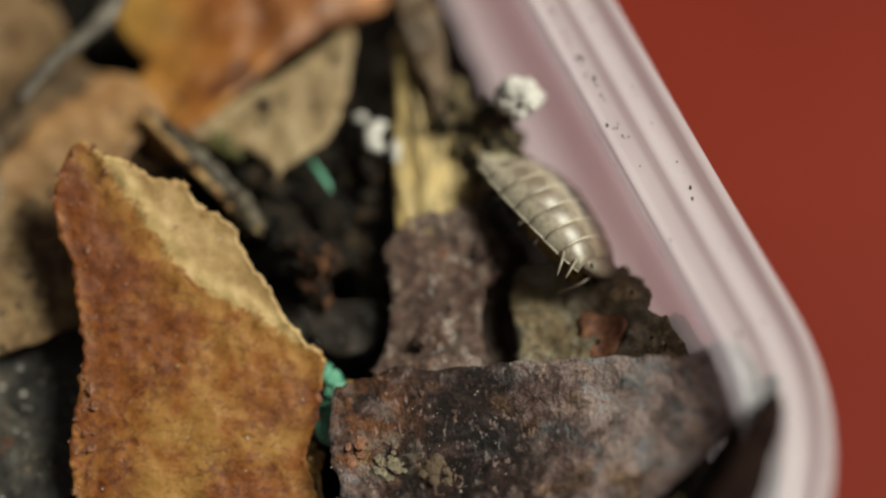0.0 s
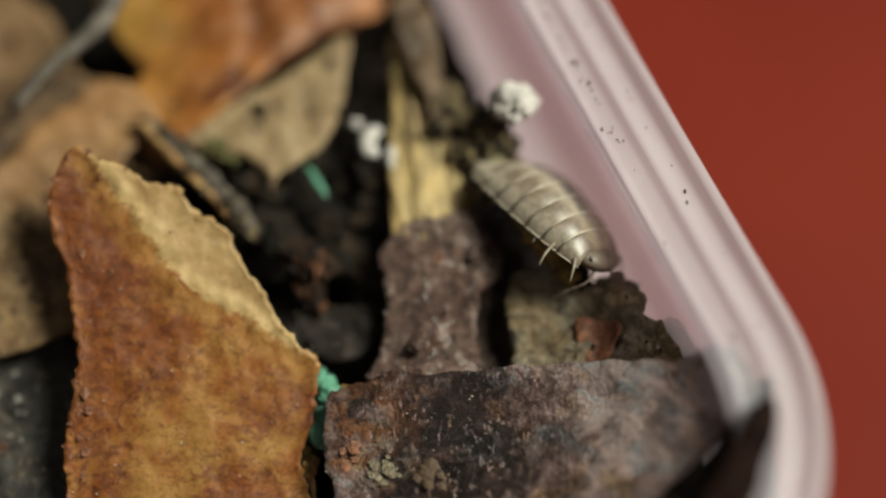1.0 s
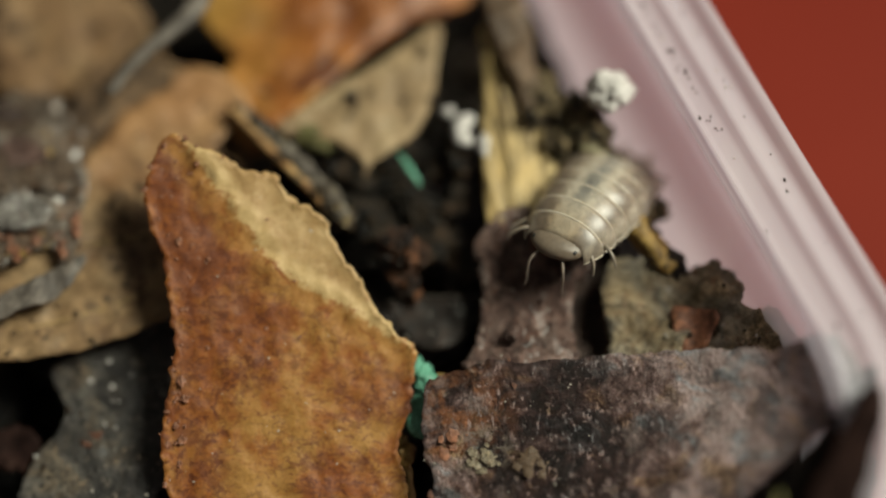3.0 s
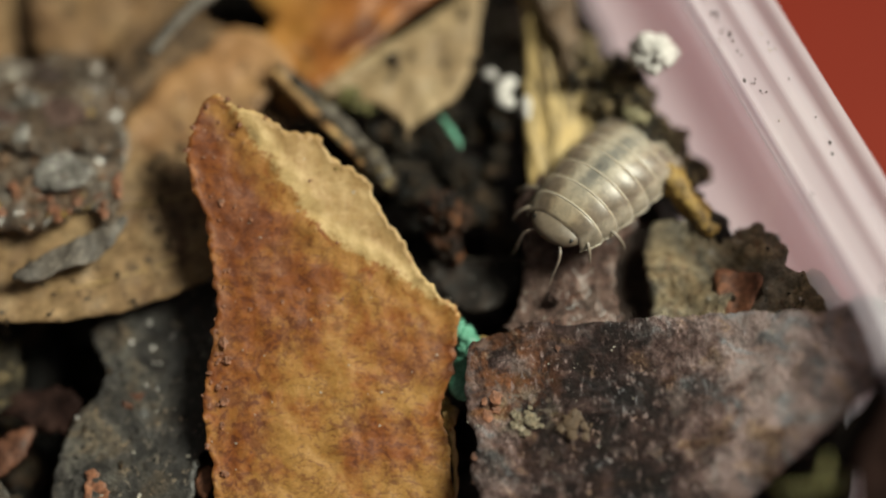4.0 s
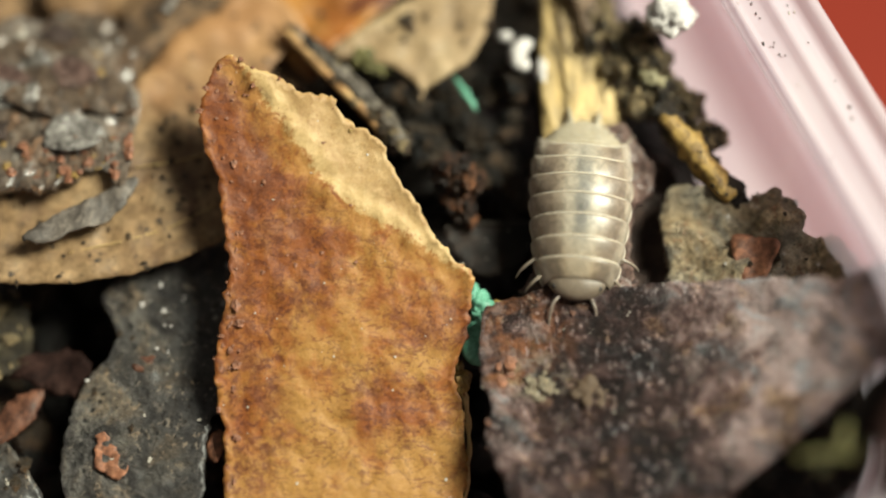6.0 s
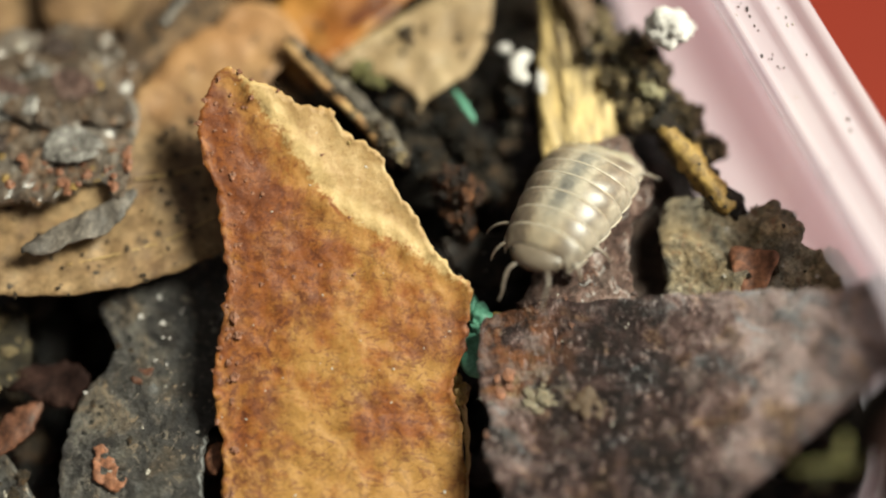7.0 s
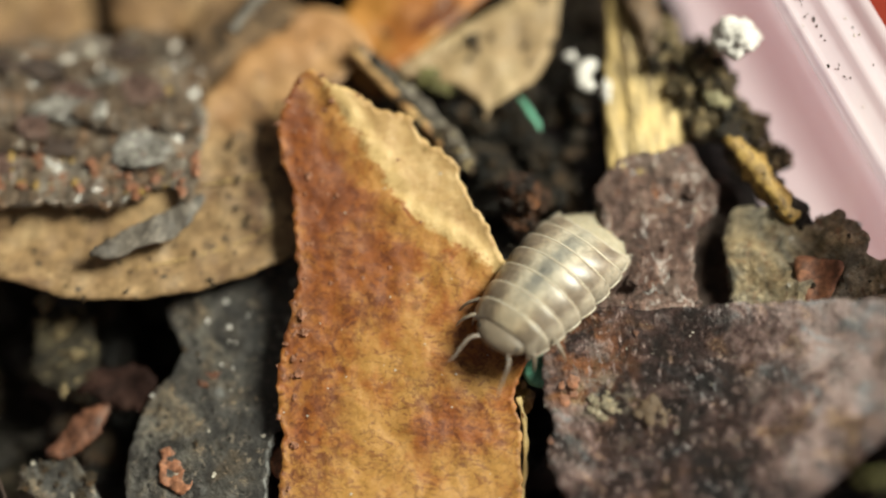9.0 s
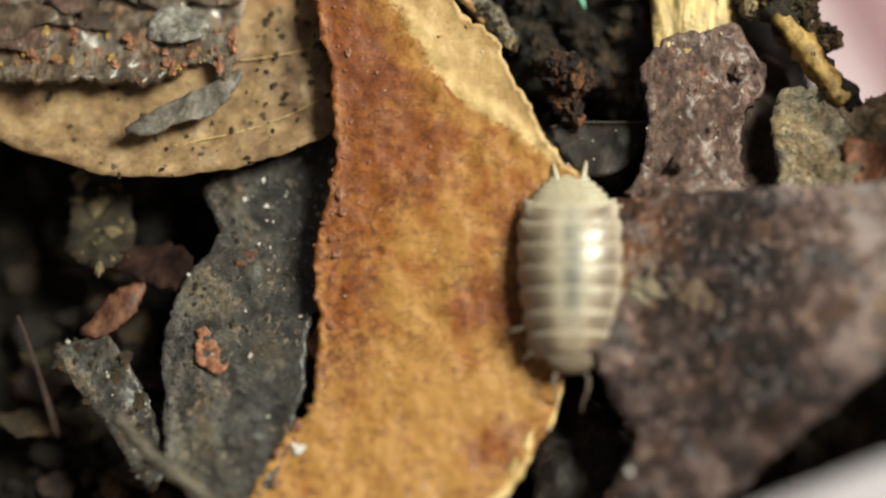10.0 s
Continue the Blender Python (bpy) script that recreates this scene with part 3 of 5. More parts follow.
def inside(poly, x, y):
    hit = False
    j = len(poly) - 1
    for i in range(len(poly)):
        a, b = poly[i], poly[j]
        if (a.y > y) != (b.y > y) and x < (b.x - a.x) * (y - a.y) / (b.y - a.y) + a.x:
            hit = not hit
        j = i
    return hit


TOPS = []  # upper surface of each sheet built so far


def sheet(name, outline, height, thick, material, parent=None, step=0.7, jag=0.15, seed=1, rough=0.15, curl=0.0, smooth=True, centre=None, lip=0.0):
    """A leaf or flake: an outline filled with a fine net, raised to height(x, y), with an underside and an edge."""
    from_edge = resample(outline, step * 0.7, jag, seed, smooth)
    rnd = random.Random(seed)
    ring = len(from_edge)
    pts = list(from_edge)
    xs, ys = [p.x for p in from_edge], [p.y for p in from_edge]
    arr = np.array([[p.x, p.y] for p in from_edge])
    y = min(ys)
    row = 0
    while y < max(ys):
        x = min(xs) + (row % 2) * step / 2
        while x < max(xs):
            qx, qy = x + rnd.uniform(-0.2, 0.2) * step, y + rnd.uniform(-0.2, 0.2) * step
            if inside(from_edge, qx, qy) and ((arr - (qx, qy)) ** 2).sum(1).min() > (0.55 * step) ** 2:
                pts.append(Vector((qx, qy)))
            x += step
        y += step * 0.87
        row += 1
    from mathutils.geometry import delaunay_2d_cdt
    out = delaunay_2d_cdt(pts, [], [list(range(ring))], 1, 1e-5)
    vs, faces = out[0], [list(f) for f in out[2]]
    top, low = [], []
    for v in vs:
        d = math.sqrt(((arr - (v.x, v.y)) ** 2).sum(1).min())
        z = height(v.x, v.y) + rough * (n3(v.x * 0.45, v.y * 0.45, seed + 3) + 0.5 * n3(v.x * 1.3, v.y * 1.3, seed + 5) + 0.25 * n3(v.x * 3, v.y * 3, seed + 6))
        z += curl * math.exp(-d / 1.2) + lip * math.exp(-d / 0.3)
        top.append((v.x, v.y, z))
        low.append((v.x, v.y, z - thick * (0.55 + 0.45 * min(1, d / 1.0))))
    m = len(vs)
    count = {}
    for f in faces:
        for a, b in zip(f, f[1:] + f[:1]):
            count[(a, b)] = True
    sides = [[b, a, a + m, b + m] for (a, b) in count if (b, a) not in count]
    if faces:
        a, b, c = (Vector(top[i]) for i in faces[0][:3])
        if (b - a).cross(c - a).z < 0:
            faces = [f[::-1] for f in faces]
            sides = [s[::-1] for s in sides]
    TOPS.append(top)
    return mesh_object(name, top + low, faces + [[i + m for i in f[::-1]] for f in faces] + sides, material, parent, centre)


def tube_data(path, radii, sides=8, flat=1.0, bumpy=0.0, seed=0):
    path = [Vector(p) for p in path]
    verts, faces = [], []
    for i, p in enumerate(path):
        d = (path[min(i + 1, len(path) - 1)] - path[max(i - 1, 0)]).normalized()
        u = d.cross(Vector((0, 0, 1)))
        u = u.normalized() if u.length > 1e-4 else Vector((1, 0, 0))
        w = u.cross(d)
        for k in range(sides):
            a = 2 * math.pi * k / sides
            r = radii[i] * (1 + bumpy * n3(i * 0.7 + seed, math.cos(a) * 1.5, math.sin(a) * 1.5))
            verts.append(p + u * (math.cos(a) * r) + w * (math.sin(a) * r * flat))
    for i in range(len(path) - 1):
        for k in range(sides):
            a, b = i * sides + k, i * sides + (k + 1) % sides
            faces.append([a, b, b + sides, a + sides])
    faces.append(list(range(sides))[::-1])
    faces.append([(len(path) - 1) * sides + k for k in range(sides)])
    return verts, faces


def glide(pts, per=6):
    pts = [Vector(p) for p in pts]
    out = []
    for i in range(len(pts) - 1):
        p0, p1, p2, p3 = pts[max(i - 1, 0)], pts[i], pts[i + 1], pts[min(i + 2, len(pts) - 1)]
        for j in range(per):
            s = j / per
            out.append(0.5 * ((2 * p1) + (p2 - p0) * s + (2 * p0 - 5 * p1 + 4 * p2 - p3) * s * s + (3 * p1 - p0 - 3 * p2 + p3) * s ** 3))
    return out + [pts[-1]]


def ball_data(subdiv):
    bm = bmesh.new()
    bmesh.ops.create_icosphere(bm, subdivisions=subdiv, radius=1.0)
    vs = [v.co.copy() for v in bm.verts]
    bm.verts.index_update()
    fs = [[v.index for v in f.verts] for f in bm.faces]
    bm.free()
    return vs, fs


BALL = {k: ball_data(k) for k in (1, 2, 3, 4)}


def lump_data(centre, size, seed, subdiv=3, rough=0.35, freq=1.2):
    vs, fs = BALL[subdiv]
    c, s = Vector(centre), Vector(size)
    out = []
    for v in vs:
        k = 1 + rough * (noise.noise(v * freq + Vector((seed, 0, 0))) + 0.5 * noise.noise(v * freq * 2.7 + Vector((0, seed, 0))) + 0.25 * noise.noise(v * freq * 5 + Vector((0, 0, seed))) + 0.12 * noise.noise(v * freq * 11 + Vector((seed, seed, 0))))
        out.append(c + Vector((v.x * s.x, v.y * s.y, v.z * s.z)) * k)
    return out, fs


def joined(chunks):
    verts, faces = [], []
    for v, f in chunks:
        k = len(verts)
        verts += list(v)
        faces += [[i + k for i in g] for g in f]
    return verts, faces


# ---- setting: table and plastic box ----
D1, N1 = Vector((0.41, -0.912)).normalized(), Vector((0.912, 0.41)).normalized()


def from_box(u, v):
    return D1 * u + N1 * v


def build_table():
    verts = [(x * 400 - 20, y * 300 - 15, z) for z in (-33.0, -51.0) for x, y in ((-1, -1), (1, -1), (1, 1), (-1, 1))]
    faces = [[0, 1, 2, 3], [7, 6, 5, 4], [0, 4, 5, 1], [1, 5, 6, 2], [2, 6, 7, 3], [3, 7, 4, 0]]
    ob = mesh_object("table_top", verts, faces, M_TABLE, smooth=False)
    tagged(ob, "plain red painted table top under the box", "table", kind="structure")


U0, U1, V0, V1, CORNER = -72.0, 38.2, -78.0, 19.2, 21.5


def box_ring(inset):
    """The rounded outline of the box, drawn in by so many millimetres."""
    out = []
    r = max(CORNER - inset, 3.0)
    for cu, cv, a0 in ((U1, V1, 0), (U0, V1, 90), (U0, V0, 180), (U1, V0, 270)):
        su, sv = (1 if cu == U1 else -1), (1 if cv == V1 else -1)
        mu, mv = cu - su * (inset + r), cv - sv * (inset + r)
        for k in range(17):
            a = radians(a0 + 90 * k / 16)
            out.append(from_box(mu + r * math.cos(a), mv + r * math.sin(a)))
    return out


def loft(profile):
    rings = [[(p.x, p.y, z) for p in box_ring(s)] for s, z in profile]
    k = len(rings[0])
    verts = [v for ring in rings for v in ring]
    faces = []
    for i in range(len(rings) - 1):
        for j in range(k):
            a, b = i * k + j, i * k + (j + 1) % k
            faces.append([a, b, b + k, a + k])
    return verts, faces, k


def build_box():
    box = empty("plastic_box", (-20, -20, -32))
    rim = [(1.0, 4.6), (0.15, 4.6), (0.0, 5.2), (0.0, 6.9), (0.25, 7.6), (0.7, 7.95), (1.15, 7.8), (1.5, 7.35), (1.9, 7.15), (2.5, 7.2), (2.9, 7.4), (3.2, 7.7), (3.45, 7.78),
           (3.7, 7.65), (3.95, 7.35), (4.3, 7.2), (5.2, 7.15), (5.5, 7.2), (5.66, 7.45), (5.85, 7.62), (6.05, 7.45), (6.2, 7.1), (6.3, 6.6)]
    v, f, k = loft(rim + [(5.6, 6.0), (1.6, 6.2), (1.0, 4.6)])
    rim_ob = mesh_object("rim", v, f, M_RIM, box, centre=(0, 0, 0))
    v, f, k = loft([(6.3, 6.55), (6.6, 3.0), (7.4, -12.0), (8.4, -30.0), (9.6, -31.4), (11.5, -31.8), (11.5, -32.8), (8.9, -32.6), (7.4, -30.5), (6.4, -12), (5.6, 3.0), (5.5, 6.4)])
    f.append([5 * k + j for j in range(k)])
    f.append([6 * k + j for j in range(k)][::-1])
    mesh_object("wall", v, f, M_PLASTIC, box, centre=(0, 0, 0))
    for ob in box.children:
        ob.location = -box.location
    rnd = random.Random(8)
    for k in range(90):
        # most of the dirt lies in the groove behind the second ridge
        u = rnd.uniform(-17, 1) if k < 45 else rnd.uniform(-30, 22)
        s = 4.75 + rnd.gauss(0, 0.12) if k < 30 else rnd.choice((2.1, 2.3, 2.5, 4.6, 5.6)) + rnd.uniform(-0.2, 0.2)
        p = from_box(u, V1 - s)
        dark = k < 30 or k % 3 != 0
        size = rnd.choice((0.05, 0.06, 0.08, 0.1, 0.14)) if dark else rnd.choice((0.05, 0.07, 0.1))
        v, f = lump_data((p.x, p.y, 7.25), (size * 0.8, size * rnd.uniform(0.8, 2.2), size * 0.6), k, 1, 0.3)
        mesh_object("dirt_speck", v, f, M_CRUMB if dark else M_GRIT, rim_ob)
    tagged(box, "frosted pinkish plastic box with a ridged rim on the table", "plastic box")


build_table()
build_box()


# ---- soil ----
def soil_height(x, y):
    return -11.0 + 0.20 * y - 0.5 * max(0.0, -y - 18) * 0.2 + 2.2 * n3(x * 0.13, y * 0.13, 4) + 1.2 * n3(x * 0.4, y * 0.4, 8) + 0.5 * n3(x * 1.1, y * 1.1, 2)


def build_soil():
    pts = box_ring(8.0)
    outline = [(p.x, p.y) for p in pts]
    ob = sheet("soil", outline, soil_height, 2.0, M_SOIL, step=1.3, jag=0.0, rough=0.5, seed=21, smooth=False)
    tagged(ob, "black moist humus under the leaf litter", "soil", kind="stuff")


def build_crumbs():
    rnd = random.Random(5)
    chunks = []
    for _ in range(1500):
        x, y = rnd.uniform(-50, 20), rnd.uniform(-34, 22)
        u, v = Vector((x, y)).dot(D1), Vector((x, y)).dot(N1)
        if v > 9 or u > 27:
            continue
        s = rnd.choice((0.35, 0.5, 0.7, 1.0, 1.5))
        z = soil_height(x, y) + s * 0.3
        chunks.append(lump_data((x, y, z), (s, s * rnd.uniform(0.7, 1.3), s * rnd.uniform(0.5, 1.0)), rnd.uniform(0, 90), 1 if s < 0.9 else 2, 0.5))
    v, f = joined(chunks)
    ob = mesh_object("soil_crumbs", v, f, M_CRUMB)
    tagged(ob, "loose dark soil crumbs and frass", "soil", kind="stuff")


build_soil()
build_crumbs()

# ---- leaf litter: outlines in plan ----
PEEL_EDGE = [(-26.1, 7.1), (-27.2, 6.4), (-28.1, 4.9), (-28.3, 3.1), (-28, 1.3), (-27.1, -0.8), (-26.7, -3), (-26.3, -4.8), (-26.3, -8.1), (-26.6, -10.7), (-26.9, -13.9), (-26.4, -16.9), (-26.2, -20.4), (-26.3, -22.8), (-28.3, -26.3), (-29.7, -31), (-24.9, -32.9), (-19.4, -32.1), (-13.9, -28.9), (-11.2, -26), (-9.8, -23.3), (-9.1, -21.1), (-9.1, -16.5), (-9.9, -12.9), (-8.9, -10.6), (-8.9, -8.4), (-8.9, -6.9), (-10.6, -5.4), (-12.5, -2.9), (-13.9, -0.9), (-14.8, 0.7), (-16.2, 2.5), (-18, 3.3), (-18.8, 4.6), (-19.5, 4.8), (-21.5, 4.9), (-22.5, 5.5), (-24.6, 6.3)]
PEEL_PALE = [(-10.3, -22.4), (-10.7, -25.1), (-11.7, -27.4), (-13.4, -29.7), (-15.7, -31.2), (-13.8, -28.7), (-12.5, -26.7), (-11.3, -24.7)]
BROWN = [(-8.1, -10), (-7, -9), (-5.4, -8.4), (-3, -7.9), (1, -8.1), (5.8, -7.9), (10.8, -8.2), (14.9, -9), (17, -9.2), (20.0, -9.3), (21.8, -12.6), (21.3, -14.0), (18.2, -16.2), (4.9, -26.3), (3.4, -27.8), (1.5, -28.9), (-1.5, -30.4), (-4.9, -30.7), (-5.9, -28.9), (-4.6, -26.1), (-4.3, -24.8), (-5.8, -22.9), (-7, -20.2), (-7.9, -18.4), (-7.4, -16.5), (-8.2, -13.6)]
DARKEDGE = [(22.4, -14.4), (22.5, -16.4), (21.9, -18.6), (20.8, -22.2), (19.4, -26.2), (17.0, -28.5), (16.6, -24.6), (17.8, -21.0), (19.8, -17.4), (21.4, -14.7)]
FARTAN = [(-62.7, 26.5), (-47.2, 29.5), (-36.4, 24.4), (-35, 16.2), (-41.4, 14), (-60.8, 12.6)]
GREYTAN = [(5.2, -8.2), (5.3, -6.2), (5.1, -4.4), (5.0, -2.3), (5.3, -0.1), (6.2, 0.3), (7.3, -0.1), (8.2, 0.2), (9.4, -0.7), (10.3, -1.2), (11.3, -1.3), (11.7, -0.5), (13.5, -0.6), (14.8, -2.2), (14.9, -3.7), (15.4, -4.8), (17.2, -5.5), (18.3, -7.4), (19.3, -9.6), (15.7, -10.2), (8.1, -9.4)]
REDPATCH = [(9.8, -3.9), (10.6, -3.6), (12.3, -4), (13.2, -4.6), (12.8, -5.7), (12.1, -6.9), (10.7, -6.8), (10.1, -5.9)]
PURPLE = [(-3.4, 3.2), (-2.2, 4), (0.5, 4.2), (2.1, 4.9), (3.4, 3.6), (4.7, 1.8), (4.2, 0.3), (3.0, -1.4), (2.7, -3.4), (2.8, -5.5), (3.0, -8.4), (-1.1, -10.2), (-5.4, -7.5), (-4.7, -6.7), (-4, -3.9), (-3.9, -0.9), (-4.5, 1.2)]
SHARD = [(-4.0, -7.3), (-3.0, -2.7), (-2.4, 0.6), (-1.5, 3.4), (0, 4.2), (2.7, 4.6), (4.5, 4.3), (6.4, 2.9), (6.6, 0.5), (6.2, -2.3), (6.0, -5.6), (5.7, -9), (-0.3, -9)]
RIND = [(-3.8, 20.2), (-3.6, 21.8), (-1.8, 22.1), (-0.4, 19.4), (0, 15.8), (0.7, 12.7), (0.5, 10.6), (-0.4, 10.9), (-1.5, 13.7), (-2.8, 17.4)]
TANLEAF = [(-19.4, 10.7), (-16.9, 12.8), (-14.2, 14.7), (-10.5, 17.2), (-7.6, 19.6), (-6.9, 18.8), (-7.2, 16.3), (-7.5, 13.5), (-8.7, 10.7), (-10.8, 8.9), (-12.1, 8), (-12.7, 6.8), (-12.9, 8.2), (-15.1, 9.7), (-17.2, 9.9)]
ORANGE = [(-26.8, 25), (-21.4, 25.8), (-13.5, 26.3), (-4.6, 24.9), (-6.4, 22.1), (-8.6, 21.3), (-12.7, 17.7), (-15.0, 15.1), (-17.4, 12.9), (-19, 11.3), (-20.6, 8.9), (-22.9, 11), (-25.7, 15.3), (-23.8, 15.8), (-23.1, 17.4), (-24.6, 19.5), (-25.9, 21.9)]
TWIG = [(-22.2, 11.4), (-19.2, 8.3), (-16.2, 5.2), (-14, 2.4)]
STEM = [(-31.6, 12.0), (-30.4, 13.6), (-28.4, 15.5), (-26.6, 17.2), (-25.4, 18.8), (-24.3, 22)]
LEFTTAN = [(-53.7, -2.6), (-49.4, -4.9), (-45.2, -6.2), (-42.8, -6.8), (-38.7, -6.9), (-35.5, -6.5), (-32.6, -5.8), (-29.4, -4.7), (-27.2, -3.5), (-25.7, -2), (-25.4, 0.2), (-25.5, 2.9), (-25.2, 6.1), (-24.1, 9), (-22.9, 10.7), (-21.3, 12.5), (-23.1, 15.3), (-26.1, 16.2), (-28.1, 14.3), (-31, 12.4), (-32.9, 9.6), (-35.2, 5.9), (-39.1, 1.4), (-43.2, 0.9), (-48.1, 1.3), (-53.8, 0.4)]
ORTAN = [(-34.2, 17.2), (-31.6, 17.4), (-28.1, 17.5), (-25.2, 16), (-22.8, 12.7), (-21.2, 8.6), (-23.8, 9.5), (-27.3, 10.5), (-28.9, 9.1), (-28.9, 5.4), (-27.6, 0.8), (-30.7, 3.1), (-33.3, 4.4), (-35.5, 11)]
ROUNDTAN = [(-41.7, 24.4), (-38.7, 24.9), (-35.6, 25.4), (-32.9, 24.9), (-30.4, 22.8), (-29.2, 19.8), (-28.1, 17.3), (-29.5, 15.1), (-34.3, 15.1), (-40.9, 15.3)]
BARKPLATE = [(-56.1, 11), (-49.1, 12.6), (-44.1, 13.3), (-39.1, 13.6), (-36.2, 13.6), (-34.6, 11.6), (-33.6, 9), (-33.2, 6.4), (-33.4, 3.8), (-33.6, 1.3), (-34.2, -0.4), (-35.3, 1), (-36.9, 0.4), (-38.8, -0.4), (-40.4, -1), (-42.9, -0.7), (-47.8, -0.8), (-54.8, 0.7)]
CHIP = [(-41.1, -4.2), (-38.4, -2.2), (-35.6, -0.8), (-33.4, 0.7), (-33.1, -0.3), (-34.7, -2.5), (-37.4, -3.8), (-40.2, -4.7)]
DARKLEAF = [(-34.8, -5.5), (-31.7, -4.7), (-27.6, -2.9), (-25.2, -2.2), (-23.7, -3.7), (-23.6, -7.6), (-24.5, -11.1), (-25.5, -15), (-27.1, -15.8), (-27.5, -17.4), (-27.6, -20.7), (-28.4, -24.4), (-29.6, -28), (-31.7, -30.9), (-34.6, -29.3), (-36.9, -26.5), (-37.7, -21.6), (-38, -17.5), (-36.8, -13.4), (-34.5, -10), (-35.8, -6.9)]
STAIN = [(-35.8, -17), (-34.7, -16.9), (-34.1, -18.2), (-33.2, -19.4), (-33.4, -20.3), (-34.6, -20), (-35.4, -18.9)]
FLECK = [(-33.2, -12.1), (-32.4, -11.2), (-31.3, -11.1), (-31.5, -11.8), (-32.7, -12.5)]
EDGEFLAKE = [(-27.4, -17.1), (-26.6, -16.5), (-26.4, -18.1), (-26.8, -18.9), (-27.5, -18.4)]
REDCHIP = [(-44.2, -16.8), (-42.9, -15.1), (-41.8, -13.8), (-39.8, -13.2), (-39.9, -14.4), (-40.6, -15.7), (-42, -16.9), (-43.4, -17.1)]
DARKCHIP = [(-45.9, -18.7), (-45, -17.6), (-42.6, -17.1), (-40.8, -18.6), (-38.7, -22.0), (-37.5, -25.3), (-36.9, -27.1), (-38.6, -28.0), (-41.0, -24.6), (-43.8, -21.4)]
BROWNCHIP = [(-42.6, -12), (-40.6, -10.6), (-37.8, -10.1), (-36.2, -11.8), (-36.6, -13.9), (-38.3, -13.4), (-40, -13.2)]
SHINY = [(-10.8, -2), (-8.7, -1.6), (-6.2, -1.5), (-3.9, -1.4), (-4.1, -3.3), (-5.3, -4.7), (-7.4, -5.5), (-9.5, -4.6)]
BOTTOMDARK = [(-10.8, -20.9), (-8.8, -19.6), (-6.4, -20.8), (-4.3, -23.6), (-4.7, -26.5), (-7, -29), (-10.6, -29.5), (-11.5, -26.3)]
FARDARK = [(-45.1, -6.4), (-41.9, -6), (-40.9, -8.2), (-41.1, -10.8), (-43, -12.5), (-45.6, -10.8)]
CORNER = [(21.3, -8.3), (23.9, -11.9), (23.8, -17.1), (19.7, -23.1), (13.9, -26.9), (7.3, -27.4), (7.2, -22.4), (13.9, -15.5)]
STICK = [(-40.6, -24), (-38.2, -26.4), (-35.7, -28.4), (-32.4, -30.4)]
STALK = [(-48.2, -16.9), (-46.6, -20.3), (-45.2, -23.7), (-44.4, -25.8)]


# heights of the larger pieces over the plan (mm)
def h_peel(x, y):
    return 1.4 - 0.02 * x + 0.46 * y + 0.011 * max(0.0, -y - 16) ** 2 - 0.004 * (x + 19) ** 2 * (1.0 if y < -5 else 0.6)


def h_brown(x, y):
    return -0.8 + 0.017 * max(0.0, x) ** 2 + 0.12 * min(0.0, x) + 0.20 * (y + 8) - 0.004 * max(0.0, -y - 18) ** 2


def h_grey(x, y):
    return -0.2 + 0.25 * y + 0.12 * (x - 11) + 0.5 * max(0.0, x - 11.6)


def h_purple(x, y):
    return -0.5 + 0.22 * y - 0.025 * (x + 0.5) ** 2


def h_shard(x, y):
    return -3.4 + 0.22 * y


def h_wood(x, y):
    return -0.6 + 0.17 * y - 0.05 * (x + 2) ** 2


def h_rind(x, y):
    return 1.0 + 0.15 * y - 0.05 * (x + 3) ** 2


def h_orange(x, y):
    return -1.0 + 0.10 * y - 0.012 * (x + 17) ** 2


def h_tan(x, y):
    return -0.8 + 0.13 * y


def h_round(x, y):
    return -2.5 + 0.08 * y


def h_ochre(x, y):
    return -2.6 + 0.11 * y


def h_curved(x, y):
    return -2.4 + 0.12 * y + 0.4 * max(0.0, min(y + 2, 3.0))


def h_plate(x, y):
    return -0.3 + 0.05 * y


def h_slate(x, y):
    return -4.4 + 0.15 * y - 0.02 * (x + 31) ** 2 + 0.14 * min(3.2, max(0.0, x + 29.8))


def leaf(name, label, category, outline, height, material, **kw):
    thick = kw.pop("thick", 0.25)
    return tagged(sheet(name, outline, height, thick, material, **kw), label, category)


def scatter(parent, top, count, material, size, seed, name="grit", keep=lambda x, y: True, flat=0.4, label=""):
    """Crumbs stuck to the upper side of a leaf, as its parts."""
    rnd = random.Random(seed)
    spots = [p for p in top if keep(p[0], p[1])]
    for _ in range(count):
        x, y, z = rnd.choice(spots)
        s = size * rnd.choice((0.3, 0.4, 0.5, 0.7, 1.0))
        v, f = lump_data((x, y, z + s * 0.25), (s, s * rnd.uniform(0.6, 1.6), s * flat), rnd.uniform(0, 90), 1 if s < 0.12 else 2 if s < 0.4 else 3, 0.9)
        ob = mesh_object(name, v, f, material, parent, smooth=s > 0.4)
        ob.location -= parent.location
        if label:
            ob["label"] = label


